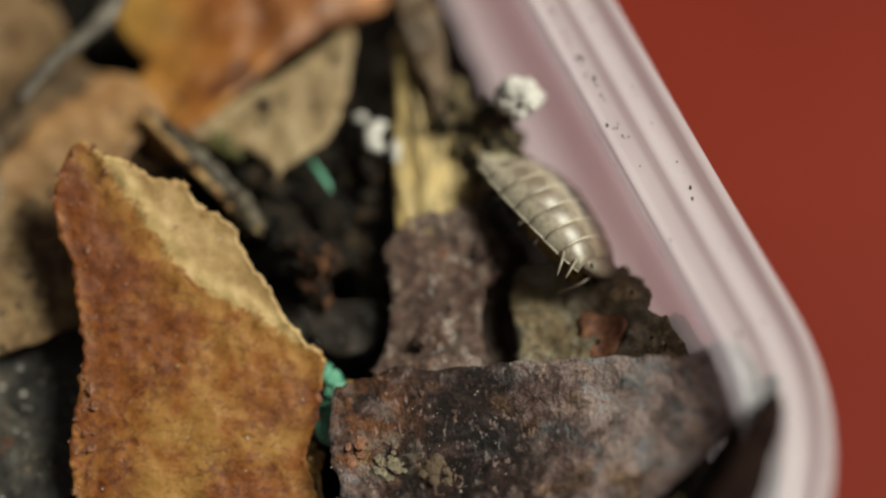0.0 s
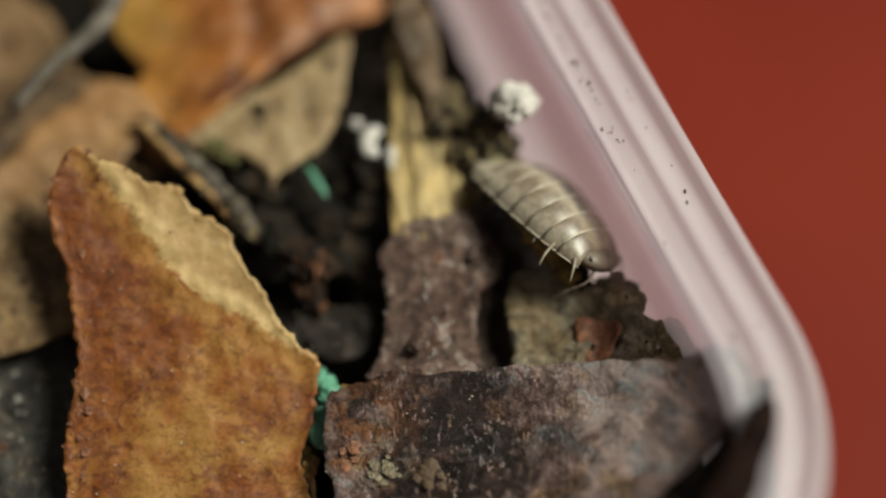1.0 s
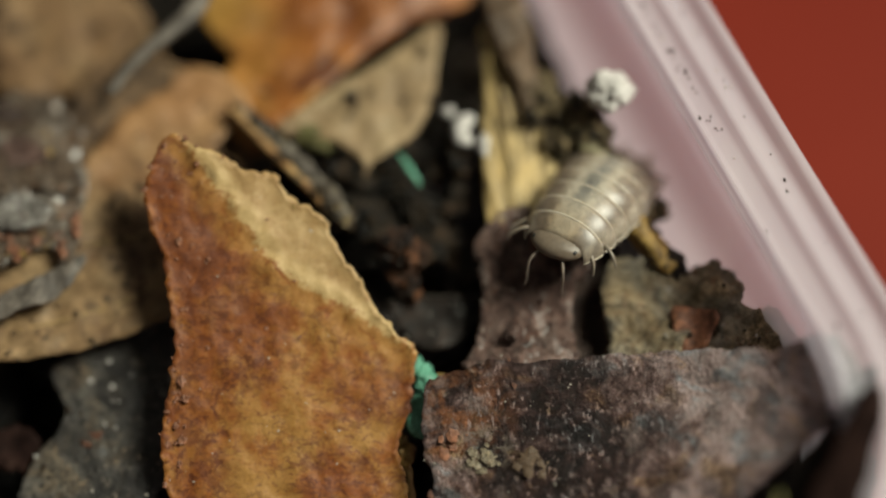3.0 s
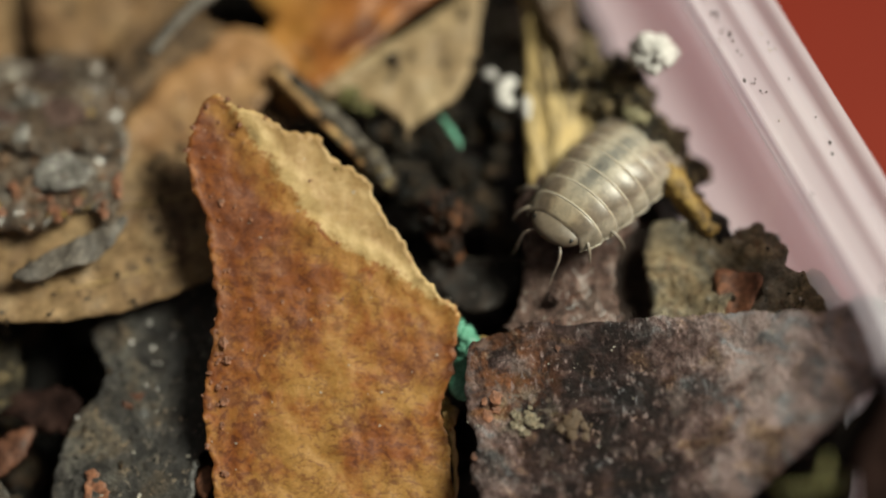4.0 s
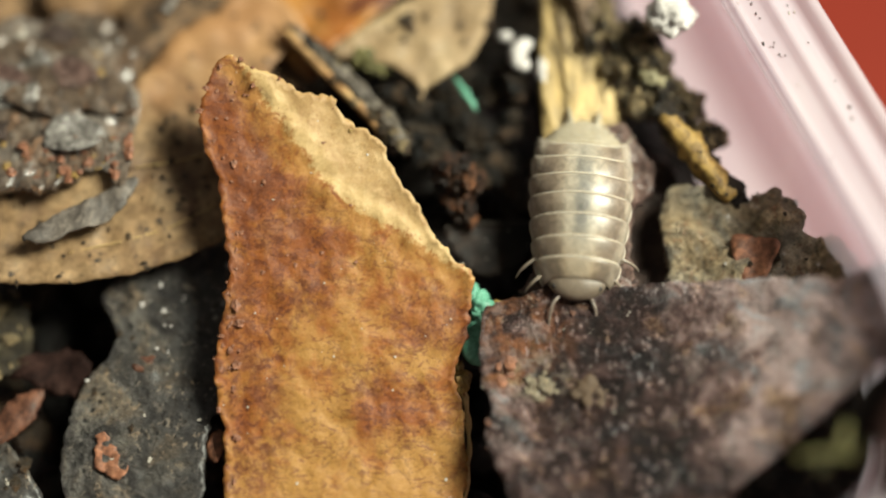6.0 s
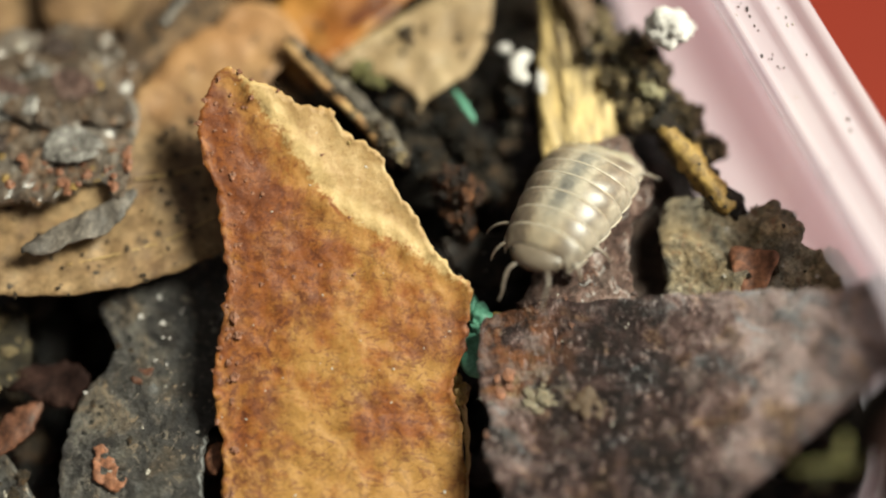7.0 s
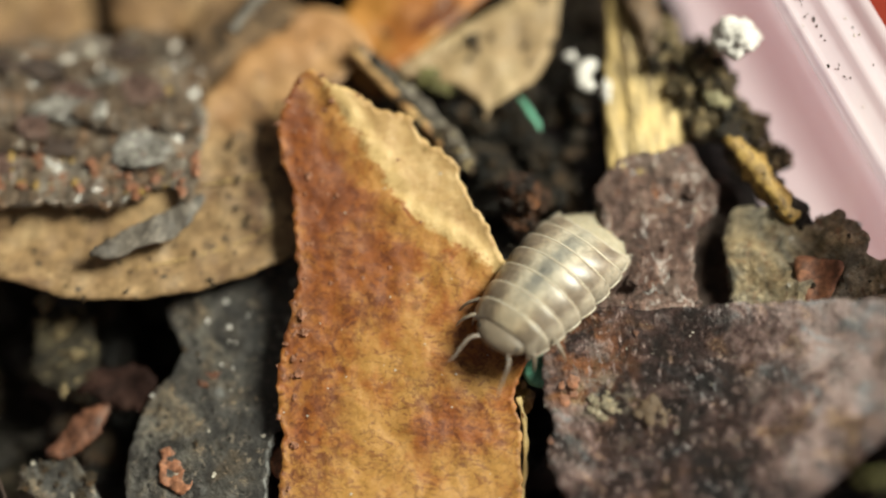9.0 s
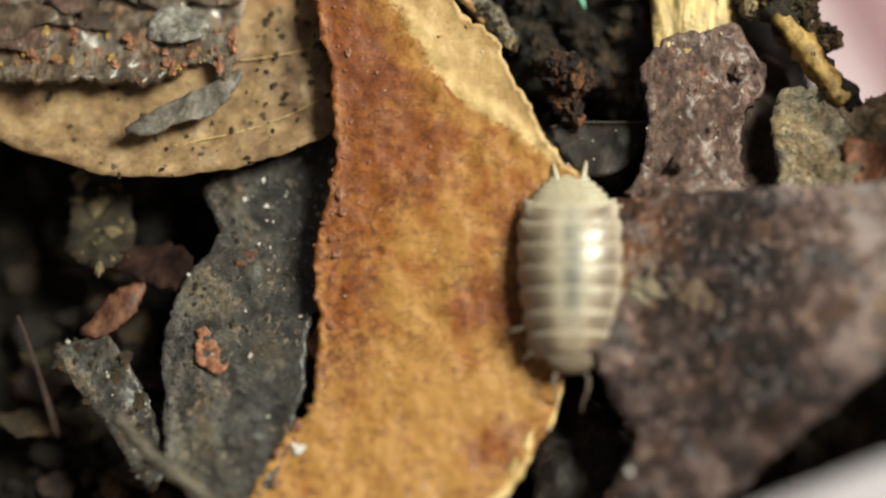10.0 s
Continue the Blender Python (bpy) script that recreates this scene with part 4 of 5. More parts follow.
def build_peel():
    thing = empty("leaf_fragment", (-19, -12, -8))

    def blade_height(x, y):
        # falls away from the crest towards the broken edge
        past = min(0.774 * (x + 18.8) + 0.633 * (y + 1.8), 0.451 * (x + 18.8) + 0.893 * (y + 1.8))
        return h_peel(x, y) + 0.3 - 0.10 * max(0.0, past) + 0.45 * math.exp(-((past - 0.3) / 0.9) ** 2) * (0.4 + n3(x * 0.8, y * 0.8, 2))
    blade = sheet("blade", PEEL_EDGE, blade_height, 0.45, M_SKIN, thing, step=0.34, jag=0.34, seed=11, rough=0.24, curl=0.1, centre=(0, 0, 0), lip=0.22)
    top = TOPS[-1]
    pale = sheet("frayed_edge", PEEL_PALE, lambda x, y: h_peel(x, y) + 0.45, 0.4, M_TORN, thing, step=0.4, jag=0.25, seed=13, rough=0.25)
    pale["label"] = "bleached frayed edge"
    torn = glide([(-9.8, -13.2, 0), (-9.2, -15.0, 0), (-9.0, -17.6, 0), (-9.1, -20.6, 0), (-9.7, -23.0, 0)], 5)
    v, f = tube_data([Vector((p.x + 0.1, p.y, h_peel(p.x, p.y) + 0.1)) for p in torn], [0.12 + 0.16 * (0.5 + 0.5 * math.sin(1.9 * i)) for i in range(len(torn))], 7, 0.8, 0.8, 4)
    fray = mesh_object("frayed_edge", v, f, M_TORN, thing)
    for ob in (blade, pale, fray):
        ob.location -= thing.location
    # grit, some of it standing in for tiny white glints
    scatter(thing, top, 70, M_GRIT, 0.1, 14, "grit")
    scatter(thing, top, 5, M_YELLOW, 0.28, 15, "yellow_crumb", flat=0.5)
    scatter(thing, top, 40, M_RUST, 0.2, 16, "rust_fleck", lambda x, y: y > -8 and x < -17, 0.3)
    scatter(thing, top, 70, M_RUST, 0.3, 17, "edge_crust", lambda x, y: x < -25.3 - 0.06 * max(0.0, y) + (1.2 if y > 3 else 0.0), 0.6)
    v, f = lump_data((-26.6, -25.8, h_peel(-26.6, -25.8) + 0.2), (0.75, 0.6, 0.16), 3, 3, 0.8)
    spot = mesh_object("mould_spot", v, f, M_FLUFF, thing)
    spot.location -= thing.location
    return tagged(thing, "thick rust-orange leaf fragment with a pale torn edge", "leaf")


PEEL = build_peel()

ob = leaf("brown_leaf", "large mottled dark brown leaf curling up to the box rim", "leaf", BROWN, h_brown, M_BROWN, step=0.5, jag=0.22, seed=31, rough=0.55, thick=0.4, curl=0.3, centre=(0, 0, 0))
# pale grit, partly here to imitate the leaf's sparkle
scatter(ob, TOPS[-1], 70, M_GRIT, 0.07, 71, flat=0.2)
scatter(ob, TOPS[-1], 22, M_RED, 0.2, 72, "rust_fleck", lambda x, y: x < 0, 0.15, "orange-brown rust fleck")
scatter(ob, TOPS[-1], 2, M_FLUFF, 0.4, 73, "mould_spot", lambda x, y: x < -3 and y < -24, 0.5)
for name, material, at, label in (("lichen_crust", M_GREYTAN, (-3.8, -14.9), "pale greenish-grey lichen crust"), ("leaf_crumb", M_WOODBARK, (-0.3, -15.2), "brown crumbled leaf bit"), ("rust_fleck", M_RUST, (-5.7, -13.6), "orange-brown rust fleck")):
    scatter(ob, TOPS[-1], 10 if material == M_RUST else 24, material, 0.38, 74, name, lambda x, y: (x - at[0]) ** 2 + (y - at[1]) ** 2 < 1.3 + 1.2 * n3(x, y, 3), 0.3, label)
ob = leaf("curled_leaf_edge", "dark rolled leaf strip leaning on the box rim", "leaf", DARKEDGE,
     lambda x, y: 8.6 + 0.5 * n3(x * 0.3, y * 0.3, 2) + 0.45 * (0.82 * (x - 18.6) - 0.57 * (y + 19.6)), M_ROLL, step=0.6, jag=0.2, seed=33, rough=0.3, thick=1.2)
# sheet added to darken the shaded slot between the leaf and the roll
dark_slot = sheet("inner_fold", [(22.9, -12.2), (22.2, -15.4), (20.0, -18.4), (17.6, -21.8), (15.0, -25.0), (13.6, -24.2), (15.1, -21.2), (18.1, -17.4), (20.5, -14.2), (21.6, -12.2)], lambda x, y: 6.4, 0.3, M_VOID, ob, step=0.6, jag=0.2, seed=32, rough=0.3)
dark_slot.location -= ob.location
# dark sheet added where the corner gap lies in shade, covering the wall
leaf("black_leaf", "black sheet filling the shaded gap in the box corner", "leaf", CORNER, lambda x, y: -4.6 + 0.1 * (x - 18), M_SOIL, step=0.7, jag=0.4, seed=34, rough=1.2, thick=0.8)
ob = leaf("grey_leaf", "lichen-grey crumbling leaf with a lobed edge", "leaf", GREYTAN, h_grey, M_GREYTAN, step=0.36, jag=0.4, seed=35, rough=1.0, thick=0.6)
scatter(ob, TOPS[-1], 26, M_CRUMB, 0.22, 74, "soil_crumb")
scatter(ob, TOPS[-1], 14, M_GRIT, 0.16, 75)
leaf("red_flake", "rusty red flake stuck on the grey leaf", "leaf flake", REDPATCH, lambda x, y: h_grey(x, y) + 0.45, M_RUST, step=0.35, jag=0.12, seed=36, rough=0.35, thick=0.4)
ob = leaf("bark_piece", "purple-brown damp bark piece with glinting grit", "bark", PURPLE, h_purple, M_PURPLE, step=0.3, jag=0.35, seed=37, rough=0.75, thick=1.2)
# grit, raised in number to give the damp bark glints
scatter(ob, TOPS[-1], 40, M_GRIT, 0.11, 76)
scatter(ob, TOPS[-1], 10, M_RED, 0.3, 77, "rust_fleck")
scatter(ob, TOPS[-1], 16, M_PURPLE, 0.5, 70, "bark_crumb", flat=0.6)
leaf("bark_shard", "dark brown rotten shard under the bark piece", "bark", SHARD, h_shard, M_SHARD, step=0.4, jag=0.3, seed=38, rough=0.7, thick=0.8)


def build_wood():
    """A split length of wood: a ribbed board with frayed splinters at its broken end."""
    thing = empty("wood_splinter", (0, 2, -1))
    rnd = random.Random(39)
    top, foot = Vector((-3.5, 19.6)), Vector((-0.3, 3.4))
    along = (foot - top).normalized()
    side = Vector((-along.y, along.x))
    long = (foot - top).length
    edge = [(0.0, -0.5), (2.0, -1.1), (6.0, -1.5), (10.0, -1.8), (13.5, -2.1), (16.4, -2.2), (17.0, -1.7), (16.4, -1.3), (17.0, -0.8), (17.3, -0.2), (16.6, 0.2), (17.2, 0.8), (16.2, 1.1), (16.9, 1.6), (16.4, 2.1),
            (13.0, 2.0), (9.0, 1.7), (7.0, 1.3), (4.0, 0.9), (1.0, 0.7)]
    outline = []
    for a, s in edge:
        q = top + along * a + side * (-s * (0.9 + 0.04 * a))
        outline.append((q.x, q.y))

    def ribbed(x, y):
        q = Vector((x, y)) - top
        s, a = q.dot(side), q.dot(along)
        return h_wood(x, y) + 0.28 * n3(s * 2.2, a * 0.10, 5) + 0.2 * n3(s * 5.0, a * 0.2, 9)
    board = sheet("board", outline, ribbed, 1.2, M_WOOD, thing, step=0.3, jag=0.12, seed=39, rough=0.1, smooth=False)
    board.location -= thing.location
    for k in range(7):
        s = rnd.uniform(-2.0, 2.2)
        a = rnd.uniform(3.0, 11.0)
        pts = []
        for m in range(4):
            q = top + along * (a + m * rnd.uniform(1.2, 2.0)) - side * s
            pts.append((q.x, q.y, ribbed(q.x, q.y) + 0.15))
        v, f = tube_data(glide(pts, 3), [0.05, 0.1, 0.14, 0.17, 0.18, 0.17, 0.14, 0.11, 0.08, 0.04], 6, 0.7, 0.3, k)
        ob = mesh_object("splinter", v, f, M_WOODBARK if k % 3 == 0 else M_WOOD, thing)
        ob.location -= thing.location
    tagged(thing, "split straw-yellow wood with a frayed end and dark streaks", "wood")


build_wood()
leaf("wood_rind", "grey-brown rind at the end of the wood splinter", "wood", RIND, h_rind, M_WOODBARK, step=0.6, jag=0.4, seed=40, rough=0.8, thick=1.5)
ob = leaf("orange_leaf", "glossy orange-amber leaf arching over the litter", "leaf", ORANGE, h_orange, M_ORANGE, step=0.7, jag=0.2, seed=42, rough=0.5, thick=0.3)
scatter(ob, TOPS[-1], 8, M_CRUMB, 0.5, 86, "soil_crumb")
ob = leaf("tan_leaf", "pale tan dead leaf with a pointed tip", "leaf", TANLEAF, h_tan, M_PALETAN, step=0.55, jag=0.12, seed=41, rough=0.35, thick=0.3)
scatter(ob, TOPS[-1], 12, M_CRUMB, 0.55, 87, "soil_crumb", flat=0.25)
leaf("far_leaf", "tan leaf lying behind the bark plate", "leaf", FARTAN, lambda x, y: -4 + 0.05 * y, M_TAN, step=0.9, jag=0.2, seed=29, rough=0.5)
ob = leaf("round_leaf", "rounded tan leaf end", "leaf", ROUNDTAN, h_round, M_TAN, step=0.8, jag=0.15, seed=43, rough=0.4)
scatter(ob, TOPS[-1], 14, M_CRUMB, 0.4, 98, "soil_crumb", flat=0.3)
ob = leaf("ochre_leaf", "speckled ochre leaf with dark mould", "leaf", ORTAN, h_ochre, M_ORTAN, step=0.7, jag=0.15, seed=44, rough=0.35)
scatter(ob, TOPS[-1], 45, M_CRUMB, 0.3, 88, "soil_crumb")
ob = leaf("curved_tan_leaf", "long curved tan leaf with black specks", "leaf", LEFTTAN, h_curved, M_CURVED, step=0.6, jag=0.1, seed=45, rough=0.4, thick=0.3, centre=(0, 0, 0))
scatter(ob, TOPS[-1], 40, M_CRUMB, 0.22, 78, "soil_crumb", lambda x, y: y < 0)
scatter(ob, TOPS[-1], 45, M_CRUMB, 0.26, 93, "mould_speck", lambda x, y: ((x + 29.8) / 2.9) ** 2 + ((y - 1.6) / 4.4) ** 2 < 1 + 0.8 * n3(x * 0.4, y * 0.4, 7), 0.2, "black mould speck")

for line in (((-33.4, 1.5), (-31.0, 1.9), (-28.6, 2.5), (-26.0, 3.3)), ((-38.0, -4.6), (-34.0, -3.6), (-30.5, -2.4), (-27.4, -0.9))):
    v, f = tube_data(glide([(x, y, h_curved(x, y) + 0.06) for x, y in line], 6), [0.055] * 19, 6, 0.6, 0.2, 3)
    vein = mesh_object("vein", v, f, M_TORN, ob)
    vein.location -= ob.location
    vein["label"] = "thin pale vein"


def bark_top(x, y):
    return h_plate(x, y) + 0.7 * n3(x * 0.22, y * 0.4, 3) + 0.3 * n3(x * 0.5, y * 0.9, 6)


def build_bark_plate():
    """A plate of bark whose upper layers have split into thin wet flakes."""
    ob = leaf("bark_plate", "rough wet bark plate with flaking rust-brown edges", "bark", BARKPLATE, bark_top, M_BARK, step=0.38, jag=0.5, seed=46, rough=0.5, thick=1.2)
    top = TOPS[-1]
    rnd = random.Random(79)
    looks = ((M_FLAKE, "wet pale grey flake"), (M_BARK, ""), (M_PURPLE, "purple-brown flake"), (M_BARK, ""), (M_SHARD, "dark rotten flake"))
    for k in range(24):
        x, y = rnd.uniform(-53, -36), rnd.uniform(2.0, 12.0)
        r, a0 = rnd.uniform(0.9, 2.4), rnd.uniform(0, 6)
        outline = [(x + 1.5 * r * rnd.uniform(0.5, 1.2) * math.cos(a0 + i), y + 0.8 * r * rnd.uniform(0.5, 1.3) * math.sin(a0 + i)) for i in (0.0, 0.8, 1.6, 2.4, 3.2, 4.0, 4.8, 5.6)]
        tx, ty, z0 = rnd.uniform(-0.12, 0.12), rnd.uniform(-0.05, 0.2), rnd.uniform(0.3, 0.7)
        material, label = looks[k % 5]
        flake = sheet("bark_flake", outline, lambda px, py: bark_top(px, py) * 0.4 + bark_top(x, y) * 0.6 + z0 + tx * (px - x) + ty * (py - y), 0.15, material, ob, step=0.4, jag=0.3, seed=200 + k, rough=0.25)
        flake.location -= ob.location
        if label:
            flake["label"] = label

    def front(x, y):
        return 0.2 < y < 3.6 + 1.5 * n3(x * 0.3, y * 0.3, 1)
    scatter(ob, top, 80, M_RUST, 0.34, 80, "rust_crumb", front, 0.5, "rust-brown crumb")
    scatter(ob, top, 40, M_YELLOW, 0.26, 94, "golden_crumb", lambda x, y: front(x, y) or (x + 36.7) ** 2 + (y - 9.2) ** 2 < 2.5, 0.5, "golden-brown crumb")
    # pale flakes that double as the wet bark's glints
    scatter(ob, top, 9, M_GRIT, 0.3, 81, "pale_flake", lambda x, y: True, 0.35, "pale grey flake")


build_bark_plate()
leaf("bark_sliver", "smooth wet grey sliver hanging from the bark plate", "bark chip", CHIP, lambda x, y: -0.8 + 0.08 * y, M_STEM, step=0.35, jag=0.2, seed=47, rough=0.3, thick=0.3)
ob = leaf("slate_leaf", "dull slate-grey leaf with white grit", "leaf", DARKLEAF, h_slate, M_DARK, step=0.45, jag=0.25, seed=48, rough=0.35, thick=0.25)
scatter(ob, TOPS[-1], 24, M_GRIT, 0.15, 82)
scatter(ob, TOPS[-1], 34, M_FLUFF, 0.14, 83, "white_fleck", lambda x, y: y > -13, 0.25, "chalk-white fleck")
scatter(ob, TOPS[-1], 45, M_CRUMB, 0.2, 87, "soil_crumb")
leaf("rust_stain", "brick-red smear of bark dust on the slate leaf", "bark dust", STAIN, lambda x, y: h_slate(x, y) + 0.16, M_RUST, step=0.22, jag=0.5, seed=84, rough=0.34, thick=0.08)
leaf("rust_stain", "small brick-red fleck on the slate leaf", "bark dust", FLECK, lambda x, y: h_slate(x, y) + 0.1, M_RED, step=0.25, jag=0.4, seed=85, rough=0.3, thick=0.1)
leaf("bark_flake", "small pinkish bark flake beside the rust-orange leaf", "bark chip", EDGEFLAKE, lambda x, y: -5.0 + 0.12 * y, M_RUST, step=0.3, jag=0.15, seed=86, rough=0.3, thick=0.25)
leaf("red_chip", "small brick-red bark chip", "bark chip", REDCHIP, lambda x, y: -6 + 0.15 * y, M_RED, step=0.4, jag=0.25, seed=49, rough=0.4, thick=0.6)
ob = leaf("dark_chip", "narrow dark leaf sliver with pale edge", "leaf", DARKCHIP, lambda x, y: -7 + 0.1 * y, M_DARK, step=0.4, jag=0.25, seed=50, rough=0.5)
scatter(ob, TOPS[-1], 24, M_CRUMB, 0.4, 95, "soil_crumb", flat=0.3)
scatter(ob, TOPS[-1], 12, M_GRIT, 0.16, 96)
leaf("brown_chip", "crumbling dark brown leaf scrap", "leaf", BROWNCHIP, lambda x, y: -6.5 + 0.1 * y, M_ROLL, step=0.4, jag=0.4, seed=51, rough=0.6)
ob = leaf("shiny_leaf", "small wet black leaf with a thin pale rim", "leaf", SHINY, lambda x, y: -3 + 0.2 * y, M_BLACKLEAF, step=0.4, jag=0.08, seed=52, rough=0.2)
scatter(ob, TOPS[-1], 12, M_GRIT, 0.09, 85)
v, f = tube_data(glide([(x, y, -2.85 + 0.2 * y) for x, y in SHINY[:4]], 5), [0.055] * 16, 6)
rim = mesh_object("pale_rim", v, f, M_STEM, ob)
rim.location -= ob.location
# dark piece, low between the two leaves
leaf("black_leaf", "black piece deep in a gap", "leaf", BOTTOMDARK, lambda x, y: -8 + 0.1 * y, M_BLACKLEAF, step=0.6, jag=0.3, seed=53, rough=0.7)
ob = leaf("mossy_scrap", "dark leaf scrap with a greenish bloom", "leaf", FARDARK, lambda x, y: -6.4 + 0.1 * y, M_BLOOM, step=0.6, jag=0.4, seed=54, rough=0.8)
scatter(ob, TOPS[-1], 22, M_OLIVE, 0.5, 97, "olive_crumb", flat=0.5)


def build_twig():
    """A snapped twig: dark flaking bark on one side, a strip of bare orange wood on the other."""
    pts = [(x, y + 0.75, -1.2 + 0.2 * y) for x, y in TWIG]
    thing = empty("broken_twig", pts[-1])
    path = glide(pts, 6)
    long = len(path)
    rnd = random.Random(55)
    beside = Vector((-0.74, -0.67, 0.0))
    v, f = tube_data([p - beside * 0.22 for p in path[2:]], [0.62 + 0.3 * i / long for i in range(long - 2)], 12, 0.85, 0.9, 3)
    parts = [mesh_object("twig_bark", v, f, M_TWIG, thing)]
    v, f = tube_data([p + beside * 0.5 + Vector((0, 0, 0.22)) for p in path[:-3]], [0.46 - 0.1 * i / long for i in range(long - 3)], 9, 0.8, 0.45, 5)
    parts.append(mesh_object("bare_wood", v, f, M_HEART, thing))
    for k, (off, out) in enumerate(((0.75, 1.3), (0.35, 0.8), (0.0, 1.1), (-0.4, 0.5))):
        tip = path[0] + beside * off + Vector((-0.67, 0.74, 0.15)) * out
        v, f = tube_data([tip, path[0] + beside * off * 0.9, path[2] + beside * off * 0.8 + Vector((0, 0, 0.15))], [0.06, 0.22, 0.26], 6, 0.6, 0.6, 9 + k)
        parts.append(mesh_object("frayed_end", v, f, M_HEART if k < 2 else M_TWIG, thing))
    for k in range(18):
        i0 = rnd.randrange(2, long - 6)
        a = rnd.uniform(-0.2, 1.9)
        off = -beside * (0.22 + 0.66 * math.cos(a)) + Vector((0, 0, 0.6 * math.sin(a)))
        run = [p + off + Vector((0, 0, rnd.uniform(-0.05, 0.1))) for p in path[i0:i0 + rnd.randrange(3, 6)]]
        v, f = tube_data(run, [0.05] + [0.13] * (len(run) - 2) + [0.04], 5, 0.7, 0.6, k)
        parts.append(mesh_object("bark_strip", v, f, (M_TWIG, M_CRUMB, M_STEM)[k % 3], thing))
    for k in range(46):
        i0 = min(long - 1, int(long * (0.2 + 0.8 * rnd.random() ** 0.45)))
        d = Vector((rnd.uniform(-0.8, 0.8), rnd.uniform(-0.8, 0.8), rnd.uniform(0.1, 0.8)))
        r = rnd.choice((0.12, 0.16, 0.22, 0.3, 0.4)) * (0.7 + 0.6 * i0 / long)
        v, f = lump_data(path[i0] + d, (r, r * rnd.uniform(0.7, 1.4), r * 0.8), k + 40, 2, 0.8)
        parts.append(mesh_object("soil_crumb", v, f, (M_CRUMB, M_CRUMB, M_OLIVE)[k % 3], thing, smooth=False))
    for ob in parts:
        ob.location -= thing.location
    tagged(thing, "broken grey twig with a strip of bare orange wood", "twig")


def build_stem():
    path = glide([(x, y, 2.2 + 0.5 * min(k, 2) + 0.1 * y) for k, (x, y) in enumerate(STEM)], 6)
    v, f = tube_data(path, [0.5 + 0.45 * i / len(path) for i in range(len(path))], 8, 0.6, 0.15, 2)
    tagged(mesh_object("leaf_stalk", v, f, M_STEM), "curved grey dry leaf stalk", "stalk")
    for name, line, z, r, mat, label in (("thin_stalk", STALK, -6.0, 0.14, M_SHARD, "thin dark bent stalk in a gap"), ("dark_stick", STICK, -7.0, 0.5, M_TWIG, "dark narrow stick beside the slate leaf")):
        path = glide([(x, y, z) for x, y in line], 5)
        v, f = tube_data(path, [r] * len(path), 7, 0.8, 0.4, 4)
        tagged(mesh_object(name, v, f, mat), label, "stalk")


def lump(name, label, category, spec, material, seed, subdiv=4, rough=0.5):
    rnd = random.Random(seed)
    for x, y, z, a, b, c in spec:
        v, f = lump_data((x, y, z), (a, b, c), rnd.uniform(0, 80), subdiv, rough)
        tagged(mesh_object(name, v, f, material), label, category)


build_twig()
build_stem()


def clod(name, label, category, spec, material, seed, grains=46, grain=0.34):
    """A clod is a heap of stuck crumbs round a core."""
    rnd = random.Random(seed)
    for x, y, z, a, b, c in spec:
        v, f = lump_data((x, y, z), (a * 0.8, b * 0.8, c * 0.8), rnd.uniform(0, 80), 3, 0.7)
        core = tagged(mesh_object(name, v, f, material, smooth=False), label, category)
        chunks = []
        for _ in range(grains):
            d = Vector((rnd.gauss(0, 1), rnd.gauss(0, 1), rnd.gauss(0, 1) + 0.5)).normalized()
            s = grain * rnd.choice((0.45, 0.6, 0.8, 1.0, 1.5))
            k = rnd.uniform(0.75, 1.12)
            chunks.append(lump_data((x + d.x * a * k, y + d.y * b * k, z + d.z * c * k), (s, s * rnd.uniform(0.6, 1.5), s * rnd.uniform(0.5, 1.0)), rnd.uniform(0, 80), 2, 0.8))
        v, f = joined(chunks)
        heap = tagged(mesh_object("crumb_crust", v, f, material, core, smooth=False), kind="stuff")
        heap.location -= core.location


clod("soil_clod", "crumbly dark red-brown soil clod", "soil clod", [(-10.2, 1.8, -1.6, 1.5, 1.3, 1.2), (-8.9, 0.8, -1.5, 1.0, 0.9, 0.9), (-9.5, -0.4, -2.6, 0.9, 1.2, 0.9)], M_REDSOIL, 61)
clod("soil_clod", "wet black soil lump by the twig", "soil clod",
     [(-11.8, 3.6, -2.4, 1.3, 1.2, 0.8), (-12.8, 5.2, -2.0, 1.7, 1.0, 0.9), (-14.2, 8.0, -1.2, 1.5, 0.8, 0.8), (-10.2, 7.6, -2.6, 1.4, 1.0, 0.7), (-5.6, 9.6, -1.0, 1.2, 2.0, 1.0), (-13.0, 7.0, -1.4, 1.0, 0.8, 0.8),
      (-8.2, 5.6, -3.2, 1.6, 1.5, 0.9), (-6.6, 3.6, -3.6, 1.4, 1.6, 0.9), (-8.0, 2.6, -3.4, 1.2, 1.0, 0.8), (-5.6, 6.6, -2.6, 1.3, 1.4, 0.9), (-9.6, 10.4, -2.4, 1.6, 1.0, 0.9), (-7.2, 9.4, -2.4, 1.3, 1.2, 0.9), (-5.0, 1.0, -4.2, 1.3, 1.4, 0.9), (-11.0, 9.2, -2.0, 1.2, 0.9, 0.8)], M_CRUMB, 62)


def puff(name, label, centre, size, seed, folds=0.3):
    """Mould: one soft rounded tuft."""
    v, f = lump_data(centre, size, seed, 4, folds, 1.1)
    return tagged(mesh_object(name, v, f, M_FLUFF), label, "mould")


